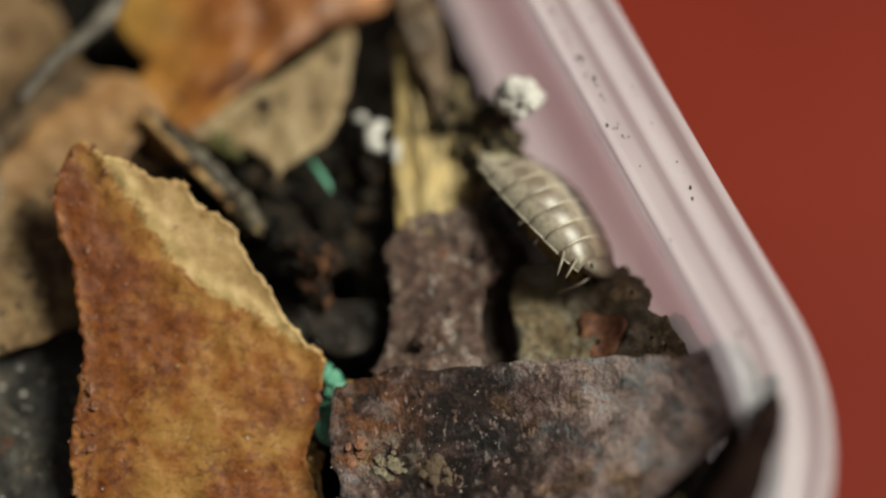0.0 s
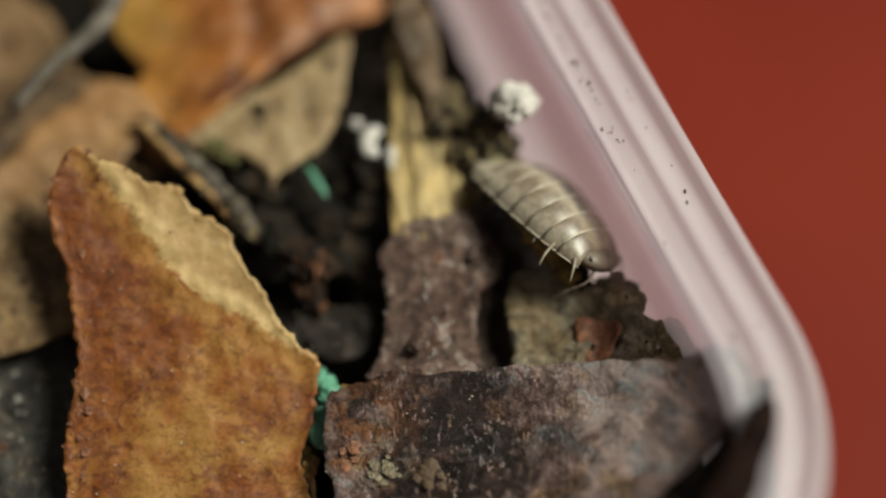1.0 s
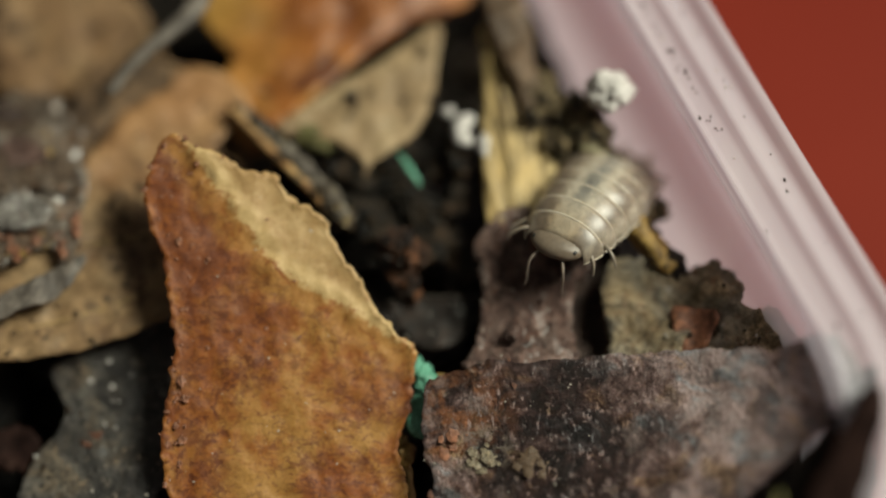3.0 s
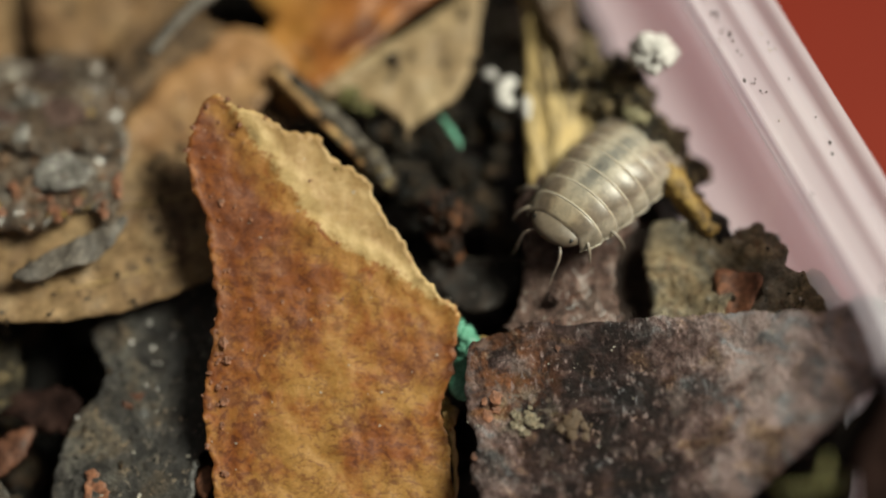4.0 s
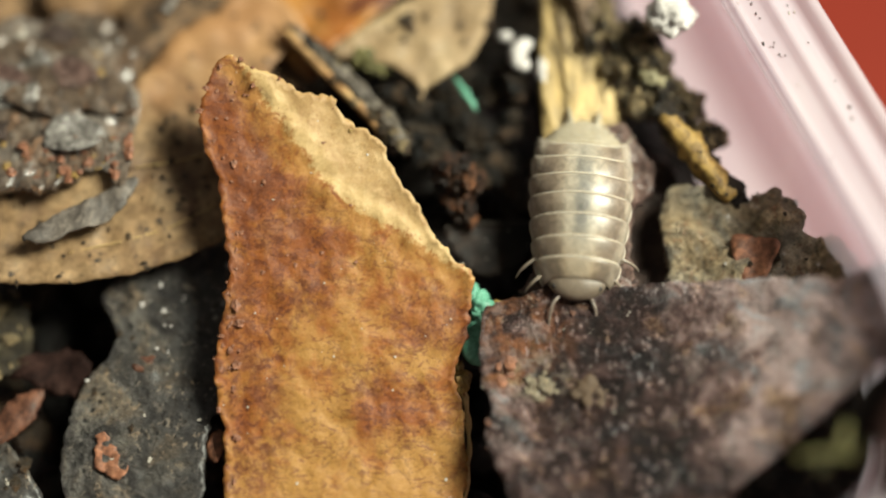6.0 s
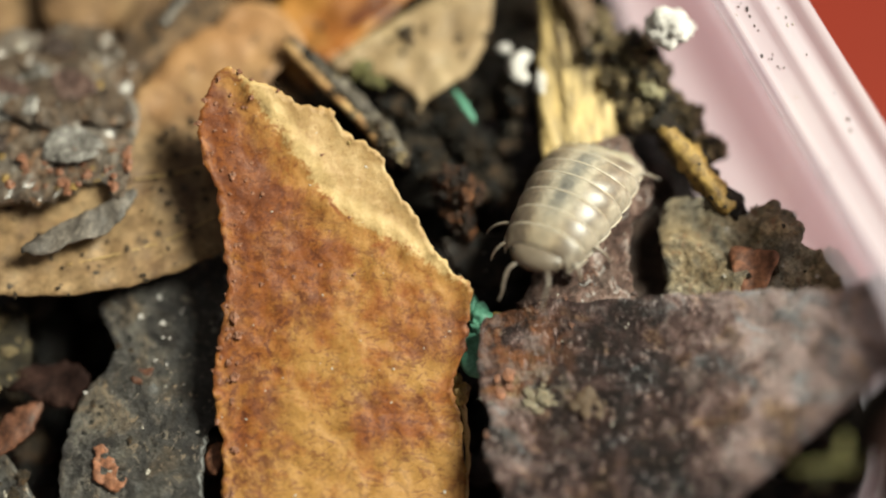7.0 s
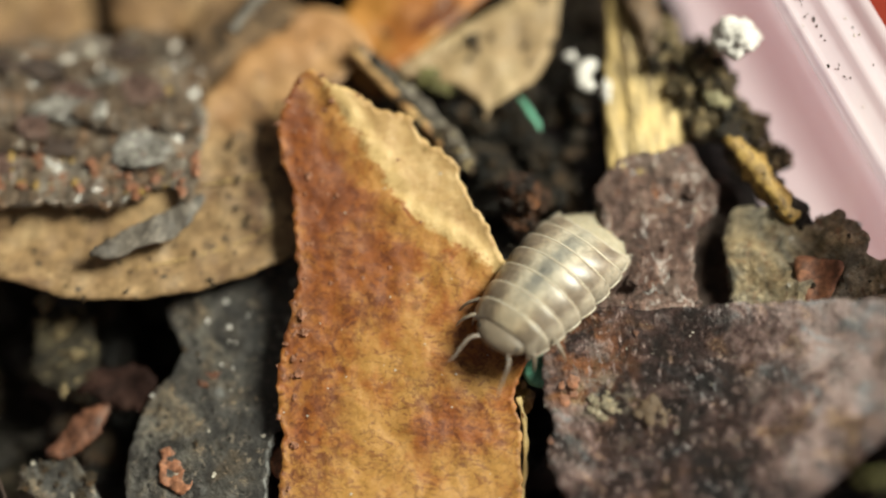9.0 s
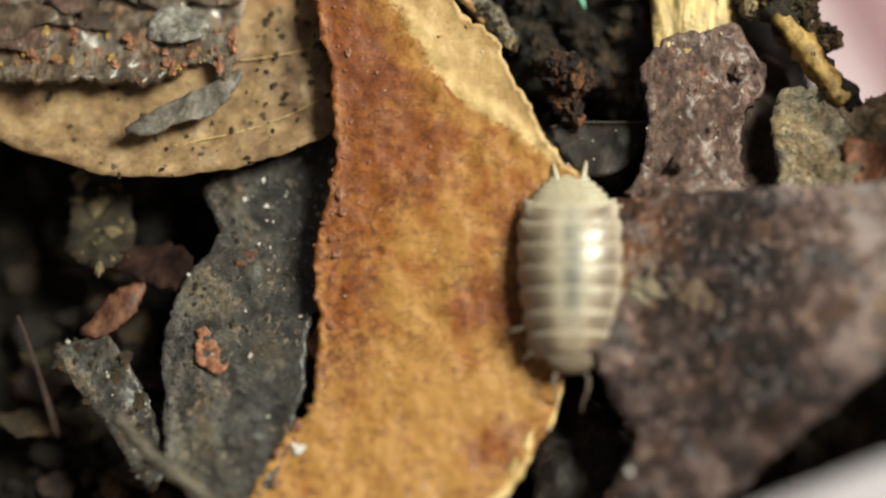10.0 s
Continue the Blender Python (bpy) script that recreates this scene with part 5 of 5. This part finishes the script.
ring = glide([(-4.4, 11.2, 0.9), (-5.1, 11.2, 1.0), (-5.5, 10.4, 1.0), (-5.2, 9.6, 1.0), (-4.6, 9.4, 0.9)], 5)
v, f = tube_data(ring, [0.35 + 0.32 * math.sin(math.pi * i / (len(ring) - 1)) for i in range(len(ring))], 12, 0.8, 0.35, 6)
tagged(mesh_object("mould_spot", v, f, M_FLUFF), "curled white mould on a dark clod", "mould")
puff("mould_spot", "small white mould patch beside the split wood", (-3.7, 9.2, 0.8), (0.42, 1.0, 0.4), 5)
puff("mould_spot", "small cream mould speck in the dark gap", (-6.4, 12.2, 0.7), (0.5, 0.4, 0.3), 8)
fibre = glide([(-10.1, 9.3, -0.5), (-9.6, 8.3, -0.4), (-9.0, 7.4, -0.5), (-8.5, 6.5, -0.7)], 5)
v, f = tube_data(fibre, [0.08 + 0.2 * math.sin(math.pi * i / (len(fibre) - 1)) for i in range(len(fibre))], 8, 0.5, 0.7, 3)
tagged(mesh_object("green_fibre", v, f, M_MINT), "pale green algae fibre on the soil", "algae")
for name, label, material, spec in (
        ("mint_disc", "smooth mint-green waxy disc", M_MINT, [(-8.15, -10.6, -4.1, 1.5, 2.2, 0.8, 0.10, 0.8)]),
        ("mint_crumb", "mint-green waxy crumb", M_MINT, [(-8.7, -7.4, -3.2, 0.65, 0.9, 0.6, 0.5, 1.3), (-8.1, -8.2, -3.1, 0.85, 0.9, 0.6, 0.5, 1.4), (-7.4, -8.8, -3.2, 0.6, 0.6, 0.5, 0.5, 1.4), (-8.3, -8.9, -3.4, 0.6, 0.6, 0.5, 0.5, 1.4)]),
        ("yellow_crumb", "pale yellow crumb", M_YELLOW, [(-7.0, -8.2, -3.1, 0.4, 0.3, 0.3, 0.8, 1.6), (-6.7, -8.8, -3.1, 0.3, 0.35, 0.3, 0.8, 1.6)])):
    v, f = joined([lump_data((x, y, z), (a, b, c), 3 * k + x, 3, r, q) for k, (x, y, z, a, b, c, r, q) in enumerate(spec)])
    crumb = mesh_object(name, v, f, material, PEEL)
    crumb["label"] = label
    crumb.location -= PEEL.location
lump("yellow_crumb", "pale yellow crumb in the gap", "crumb", [(-9.4, -13.4, -5.2, 0.6, 0.9, 0.5), (-9.7, -12.4, -5.2, 0.4, 0.6, 0.4)], M_YELLOW, 66, 3)
puff("mould_tuft", "fluffy white mould tuft against the plastic wall", (5.6, 11.2, 5.0), (1.7, 1.6, 1.0), 61, 0.42)
clod("mossy_clod", "dark mossy clod at the box wall", "soil clod", [(3.4, 11.2, 1.6, 1.7, 1.9, 1.3), (2.2, 9.6, 1.0, 1.2, 1.6, 1.0), (4.6, 9.2, 1.4, 1.1, 1.2, 1.0), (0.6, 12.6, 1.6, 1.4, 2.0, 1.2), (5.4, 7.4, 0.8, 1.0, 1.2, 0.9), (3.6, 7.0, 0.2, 1.2, 1.2, 0.9), (7.0, 6.6, 0.4, 1.1, 1.0, 0.8), (8.8, 4.4, -0.4, 1.1, 1.2, 0.8), (6.4, 4.6, -0.8, 1.3, 1.2, 0.8)], M_OLIVE, 68)


def build_lichen_twig():
    path = glide([(4.6, 6.0, 1.2), (6.6, 3.8, 0.5), (8.4, 1.6, -0.3), (10.4, -0.5, -0.9)], 5)
    thing = empty("lichen_twig", path[-1])
    v, f = tube_data(path, [1.0 + 0.25 * math.sin(i) for i in range(len(path))], 9, 0.9, 0.8, 4)
    parts = [mesh_object("twig_bark", v, f, M_CRUMB, thing)]
    crust = [p + Vector((-0.2, -0.25, 0.7)) for p in path[2:]]
    v, f = tube_data(crust, [0.3 + 0.65 * abs(math.sin(0.3 + 2.7 * i / len(crust))) for i in range(len(crust))], 10, 0.6, 0.9, 8)
    parts.append(mesh_object("lichen", v, f, M_YELLOW, thing))
    for k in range(26):
        p = crust[int(len(crust) * (0.15 + 0.8 * ((k * 0.37) % 1.0)))]
        v, f = lump_data(p + Vector((0.5 * math.sin(k * 2.3), 0.5 * math.cos(k * 1.7), 0.2)), (0.2, 0.28, 0.16), k, 2, 0.8)
        parts.append(mesh_object("lichen_crumb", v, f, (M_YELLOW, M_CRUMB, M_BLACKLEAF)[k % 3], thing))
    v, f = lump_data(path[-1] + Vector((0.2, -0.2, 0.1)), (0.8, 0.8, 0.7), 3, 3, 0.5)
    parts.append(mesh_object("black_tip", v, f, M_BLACKLEAF, thing))
    for ob in parts:
        ob.location -= thing.location
    tagged(thing, "dark twig crusted with yellow lichen", "twig")


build_lichen_twig()
for k, (x, y, z, r) in enumerate(((4.2, 8.2, 1.5, 0.8), (5.2, 7.6, 1.4, 0.7))):
    v, f = lump_data((x, y, z), (r, r * 0.9, r * 0.7), 20 + k, 3, 0.6)
    tagged(mesh_object("lichen_lump", v, f, M_LICHEN), "pale greenish-cream lichen lump on the mossy clod", "lichen", "lichen lumps")


def build_moss():
    chunks = []
    for a, b in (((11.9, -24.0, 6.8), (16.4, -24.1, 7.2)), ((14.8, -23.8, 7.0), (15.4, -21.6, 7.3)), ((13.2, -24.0, 7.0), (13.6, -25.0, 7.2)), ((15.6, -24.0, 7.1), (16.4, -22.9, 7.3))):
        path = glide([a, (Vector(a) + Vector(b)) / 2 + Vector((0.1, 0.2, 0.2)), b], 4)
        chunks.append(tube_data(path, [0.32 - 0.022 * i for i in range(len(path))], 6, 1, 0.6, a[0]))
    v, f = joined(chunks)
    tagged(mesh_object("moss_sprig", v, f, M_MOSS), "yellow-green moss sprig on the rolled leaf", "moss")


build_moss()
for x, y, z, r in ((-16.9, 10.2, 0.3, 0.8), (-15.9, 9.6, 0.1, 0.6)):
    clump = lump_data((x, y, z), (r, r * 0.8, r * 0.6), 3 * r, 4, 1.2, 2.0)
    tagged(mesh_object("moss_clump", *clump, M_MOSS), "dull green moss clump beside the twig", "moss", "moss clumps")


def build_scraps():
    """Dark rotting scraps that lie deep in the gaps."""
    rnd = random.Random(90)
    mats, paler = (M_BLACKLEAF, M_CRUMB, M_BLACKLEAF, M_ROLL), (M_SHARD, M_CRUMB, M_BLOOM, M_SHARD)
    for k in range(46):
        x, y = (rnd.uniform(-48, -34), rnd.uniform(-32, -6)) if k < 22 else (rnd.uniform(-13, -4), rnd.uniform(-1, 10)) if k < 40 else (rnd.uniform(-8, 4), rnd.uniform(-36, -28))
        r, a0 = rnd.uniform(1.2, 3.0), rnd.uniform(0, 6)
        outline = [(x + r * rnd.uniform(0.6, 1.2) * math.cos(a0 + i), y + r * 0.6 * rnd.uniform(0.6, 1.3) * math.sin(a0 + i)) for i in (0.0, 0.9, 1.8, 2.7, 3.6, 4.5, 5.4)]
        tx, ty, z0 = rnd.uniform(-0.6, 0.6), rnd.uniform(-0.6, 0.6), soil_height(x, y) + (rnd.uniform(0.8, 2.0) if k < 22 or k >= 40 else rnd.uniform(2.5, 6.5))
        ob = leaf("leaf_scrap", "small dark rotting leaf scrap in a gap", "leaf scrap", outline, lambda px, py: z0 + tx * (px - x) + ty * (py - y), (paler if k < 22 else mats)[k % 4], step=0.5, jag=0.3, seed=100 + k, rough=0.5)
        tagged(ob, group="scraps in the gaps")


build_scraps()


# ---- woodlouse ----
# seconds, body centre (mm), forward, up
CRAWL = [
    (0, (8.13, 4.1, 1.71), (0.589, -0.806, 0.059), (0.574, 0.469, 0.671)),
    (0.5, (8.51, 4.01, 1.63), (0.606, -0.791, 0.089), (0.563, 0.505, 0.655)),
    (1, (8.32, 4.53, 1.92), (0.621, -0.771, 0.139), (0.446, 0.494, 0.747)),
    (1.5, (8.08, 4.68, 1.72), (0.568, -0.798, 0.199), (0.344, 0.45, 0.824)),
    (2, (7.05, 4.75, 2.3), (0.24, -0.87, 0.42), (0.27, 0.50, 0.82)),
    (2.5, (5.67, 4.54, 2.26), (-0.252, -0.844, 0.474), (0.085, 0.468, 0.88)),
    (3, (4.3, 4.15, 2.2), (-0.50, -0.81, 0.32), (0.10, 0.35, 0.93)),
    (3.2, (4.3, 4.3, 2.2), (-0.52, -0.77, 0.37), (0.14, 0.38, 0.91)),
    (4.3, (0.8, 1.25, 1.7), (-0.65, -0.76, 0.0), (0.03, 0.0, 1.0)),
    (4.5, (0.2, 0.05, 1.56), (-0.56, -0.82, -0.07), (0.0, -0.085, 0.99)),
    (5, (-0.84, -1.41, 1.17), (-0.07, -0.976, -0.205), (-0.162, -0.192, 0.968)),
    (5.5, (-0.85, -2.15, 0.94), (0.051, -0.986, -0.16), (0.042, -0.158, 0.986)),
    (5.7, (-0.95, -2.3, 0.94), (0.04, -0.99, -0.14), (0.03, -0.15, 0.988)),
    (6.8, (-1.35, -1.6, 1.5), (-0.40, -0.91, 0.1), (-0.03, 0.12, 0.99)),
    (7, (-1.65, -0.8, 1.61), (-0.448, -0.873, 0.193), (-0.064, 0.247, 0.967)),
    (7.5, (-2.69, -0.4, 1.52), (-0.759, -0.647, -0.073), (-0.187, 0.109, 0.976)),
    (8, (-3.24, -0.61, 1.44), (-0.772, -0.616, -0.159), (-0.042, -0.199, 0.979)),
    (8.5, (-5.07, -2.4, 1.09), (-0.677, -0.734, 0.059), (0.091, -0.005, 0.996)),
    (9, (-7.77, -6.05, 0.02), (-0.596, -0.798, 0.087), (0.011, 0.1, 0.995)),
    (9.5, (-9.64, -9.78, -1.09), (-0.312, -0.95, -0.001), (0.013, -0.005, 1.0)),
    (10, (-9.12, -13.97, -2.23), (0.036, -0.958, -0.285), (0.021, -0.284, 0.959)),
]
BODY_RISE = 1.6


def crawl_pose(centre, forward, up):
    fwd = Vector(forward).normalized()
    side = Vector(up).cross(fwd).normalized()
    top = fwd.cross(side)
    m = Matrix((fwd, side, top)).transposed().to_4x4()
    return Matrix.Translation((Vector(centre) - top * BODY_RISE) * MM) @ m


def along_body(x, stops):
    return float(np.interp(x, [a for a, _ in stops], [b for _, b in stops]))


def half_width(x):
    """Half the shell's width at x mm ahead of its middle."""
    return along_body(x, [(-7.2, 0.6), (-6.7, 1.3), (-6.0, 2.1), (-5.2, 2.75), (-4.7, 3.05), (-3.5, 3.38), (-1.8, 3.51), (0.0, 3.47), (1.5, 3.32), (3.1, 3.14), (4.4, 2.92), (5.7, 2.48), (6.5, 1.85), (7.1, 0.95)])


def crest(x):
    """Height of the back's midline."""
    return along_body(x, [(-7.2, 0.45), (-6.4, 0.85), (-5.6, 1.35), (-4.7, 1.85), (-4.0, 2.3), (-3.2, 2.72), (-2.0, 3.05), (-0.5, 3.3), (0.5, 3.25), (1.5, 3.1), (2.8, 2.85), (4.3, 2.4), (5.2, 2.0), (6.0, 1.55), (6.6, 1.0)])


def arch(x, wide=1.0, lift=0.0, corner=0.0, sides=28, reach=1.0):
    """One curved rib of the shell at x, from flank to flank; corner moves its ends along the body."""
    out = []
    for k in range(sides + 1):
        a = reach * math.pi * (k / sides - 0.5)
        s = math.sin(a)
        edge = abs(s) ** 7
        drop = 0.33 + (crest(x) - 0.33) * max(0.0, math.cos(a)) ** 0.82
        out.append(Vector((x + corner * edge, half_width(x) * wide * s * (1 + 0.03 * edge), drop + lift)))
    return out


def plate(ribs, thick=0.08):
    k = len(ribs[0])
    verts = [v for r in ribs for v in r]
    m = len(verts)
    under = [v - Vector((0, 0, thick)) for v in verts]
    faces = []
    for i in range(len(ribs) - 1):
        for j in range(k - 1):
            a = i * k + j
            q = [a, a + 1, a + k + 1, a + k]
            faces.append(q)
            faces.append([p + m for p in q[::-1]])
    loop = [j for j in range(k)] + [i * k + k - 1 for i in range(1, len(ribs))] + [(len(ribs) - 1) * k + j for j in range(k - 2, -1, -1)] + [i * k for i in range(len(ribs) - 2, 0, -1)]
    for a, b in zip(loop, loop[1:] + loop[:1]):
        faces.append([b, a, a + m, b + m])
    return verts + under, faces


# hind edges of the seven back plates, and how far their corners run back
HINDS = [4.25, 2.8, 1.2, -0.35, -1.9, -3.4, -4.7]
CORNERS = [-0.05, -0.10, -0.16, -0.24, -0.34, -0.5, -0.75]


def build_woodlouse():
    root = empty("woodlouse", (0, 0, 0))
    root.rotation_mode = "QUATERNION"
    made = {"legs": [], "feelers": []}

    def piece(name, data, material, parent=root, label=""):
        ob = mesh_object(name, data[0], data[1], material, parent, centre=(0, 0, 0))
        if label:
            ob["label"] = label
        return ob

    front, corner0 = 5.7, 0.3
    for hind, corner in zip(HINDS, CORNERS):
        ribs = []
        for j in range(7):
            s = j / 6
            x = front + (hind - front) * s
            ribs.append(arch(x, 0.935 + 0.10 * math.sin(math.radians(118) * s), 0.0 + 0.07 * s + 0.05 * math.sin(math.pi * s), corner0 + (corner - corner0) * s))
        tergite = piece("back_plate", plate(ribs), M_SHELL)
        hem = [arch(hind + d, 1.008 + w, lift, corner) for d, w, lift in ((0.13, 0.0, 0.085), (0.07, 0.005, 0.12), (0.0, 0.005, 0.115), (-0.05, 0.0, 0.03))]
        piece("pale_hem", plate(hem, 0.05), M_HEM, tergite, "pale hind rim of the plate")
        for end in (0, -1):
            edge = [r[end] for r in ribs]
            piece("pale_flank", tube_data(edge, [0.035, 0.05, 0.06, 0.065, 0.065, 0.06, 0.05], 6), M_HEM, tergite, "pale side rim of the plate")
        front, corner0 = hind + 0.16, corner + 0.1
    # narrow tail rings
    for k, x in enumerate((-4.62, -5.05, -5.48, -5.88, -6.25)):
        hind = x - 0.46
        ribs = [arch(x - 0.46 * s, 0.95 + 0.05 * s, 0.02 + 0.04 * s, -0.28 * s) for s in (0.0, 0.35, 0.7, 1.0)]
        ring = piece("tail_ring", plate(ribs), M_TAIL)
        piece("pale_hem", plate([arch(hind + d, 1.01, lift, -0.28) for d, lift in ((0.05, 0.065), (0.0, 0.085), (-0.03, 0.03))], 0.05), M_HEM, ring)
    piece("tail_tip", plate([arch(-6.6, 0.95, 0.02), arch(-6.95, 0.85), arch(-7.2, 0.5)]), M_TAIL)
    for side in (-1, 1):
        v, f = tube_data(glide([(-6.5, side * 0.85, 0.45), (-7.1, side * 0.98, 0.4), (-7.7, side * 1.1, 0.38), (-8.2, side * 1.2, 0.36)], 3), [0.24, 0.25, 0.25, 0.24, 0.22, 0.2, 0.17, 0.13, 0.09, 0.03], 8)
        piece("tail_spike", (v, f), M_TAIL, root, "pale pointed tail spike")
    # head, sunk into the first plate
    head = piece("head", lump_data((5.5, 0, 0.85), (1.5, 2.1, 0.86), 2, 4, 0.04), M_HEAD)
    for side in (-1, 1):
        piece("eye", lump_data((6.05, side * 1.62, 1.12), (0.3, 0.2, 0.2), 1, 2, 0.05), M_EYE, head, "black compound eye")
    # belly
    piece("belly", lump_data((-0.2, 0, 0.72), (6.2, 2.5, 0.5), 4, 3, 0.08), M_LEG, root, "pale soft underside")
    # legs: hip as origin
    rnd = random.Random(12)
    for i, x in enumerate(HINDS):
        for side in (-1, 1):
            lean = (2.5 - i) * 0.34 + rnd.uniform(-0.5, 0.5)
            reach = rnd.choice((0.5, 0.55, 0.62, 0.9)) + (0.18 if i < 2 else 0.0)
            hip = Vector((x + 0.7, side * min(2.0, 0.62 * half_width(x)), 0.75))
            pts = [Vector((p.x, p.y * reach, p.z)) for p in (Vector((0, 0, 0)), Vector((lean * 0.35, side * 0.8, 0.1)), Vector((lean * 0.8, side * 1.5, -0.05)), Vector((lean * 1.2, side * 2.05, -0.55)), Vector((lean * 1.5, side * 2.3, -1.15)))]
            v, f = tube_data(glide(pts, 3), [0.16, 0.17, 0.16, 0.13, 0.15, 0.15, 0.12, 0.13, 0.12, 0.09, 0.09, 0.06, 0.03], 7)
            leg = piece("leg", (v, f), M_LEG, root)
            leg.location = hip * MM
            made["legs"].append((leg, hip, i, side))
    for side in (-1, 1):
        pts = [Vector((0, 0, 0)), Vector((0.55, side * 0.45, 0.25)), Vector((1.15, side * 0.75, 0.3)), Vector((1.9, side * 0.8, 0.0)), Vector((2.6, side * 0.75, -0.4)), Vector((3.3, side * 0.85, -0.75))]
        v, f = tube_data(glide(pts, 3), [0.11, 0.13, 0.12, 0.10, 0.13, 0.12, 0.10, 0.12, 0.115, 0.09, 0.1, 0.09, 0.07, 0.07, 0.05, 0.02], 7)
        feeler = piece("feeler", (v, f), M_FEELER, root, "jointed grey feeler")
        hip = Vector((6.3, side * 0.75, 0.65))
        feeler.location = hip * MM
        made["feelers"].append((feeler, hip, side))
    tagged(root, "pale grey-brown woodlouse with cream-edged back plates, crawling", "woodlouse")
    return root, made


LOUSE, LOUSE_PARTS = build_woodlouse()

# how the leaf fragment tips under the animal: seconds, turns in degrees
TIPPING = [
    (0.0, 0, 0, 0), (7.0, 0, 0, 0), (7.5, 0, 0, 0), (7.7, -0.6, -0.2, -0.5), (7.8, -3.5, -1.3, -3.2), (7.9, -6.0, -2.3, -5.6), (8.0, -6.8, -2.6, -6.3),
    (8.25, -6.2, -2.1, -5.0), (8.5, -5.3, -1.8, -4.0), (9.0, -3.9, -2.1, -3.85), (9.5, -4.15, -2.0, -3.95), (10.0, -4.3, -2.5, -4.05),
]


def motions():
    walk(LOUSE, [(t, crawl_pose(c, f, u)) for t, c, f, u in CRAWL])
    base = PEEL.location.copy()
    walk(PEEL, [(t, Matrix.Translation(base) @ pose(0, 0, 0, rx, ry, rz)) for t, rx, ry, rz in TIPPING])
    for leg, hip, i, side in LOUSE_PARTS["legs"]:
        rows = []
        for k in range(51):
            t = k * 0.2
            pace = 1.0 if t < 5.0 or t > 6.6 else 0.35
            a = pace * 16 * math.sin(2 * math.pi * (1.35 * t + i * 0.29 + (0.5 if side > 0 else 0)))
            b = pace * 7 * math.cos(2 * math.pi * (1.35 * t + i * 0.29 + (0.5 if side > 0 else 0)))
            rows.append((t, pose(*(hip * MM), side * b, 0, a)))
        walk(leg, rows)
    for feeler, hip, side in LOUSE_PARTS["feelers"]:
        rows = []
        for k in range(41):
            t = k * 0.25
            tuck = float(np.interp(t, [0, 1.0, 2.0, 2.5, 3.2, 4.3, 7.0, 9.0], [100, 90, 80, 75, 60, 25, 12, 4]))
            rows.append((t, pose(*(hip * MM), 0, tuck + 8 * math.sin(2.1 * t + side), 18 * math.sin(2.9 * t + side * 1.3))))
        walk(feeler, rows)


motions()
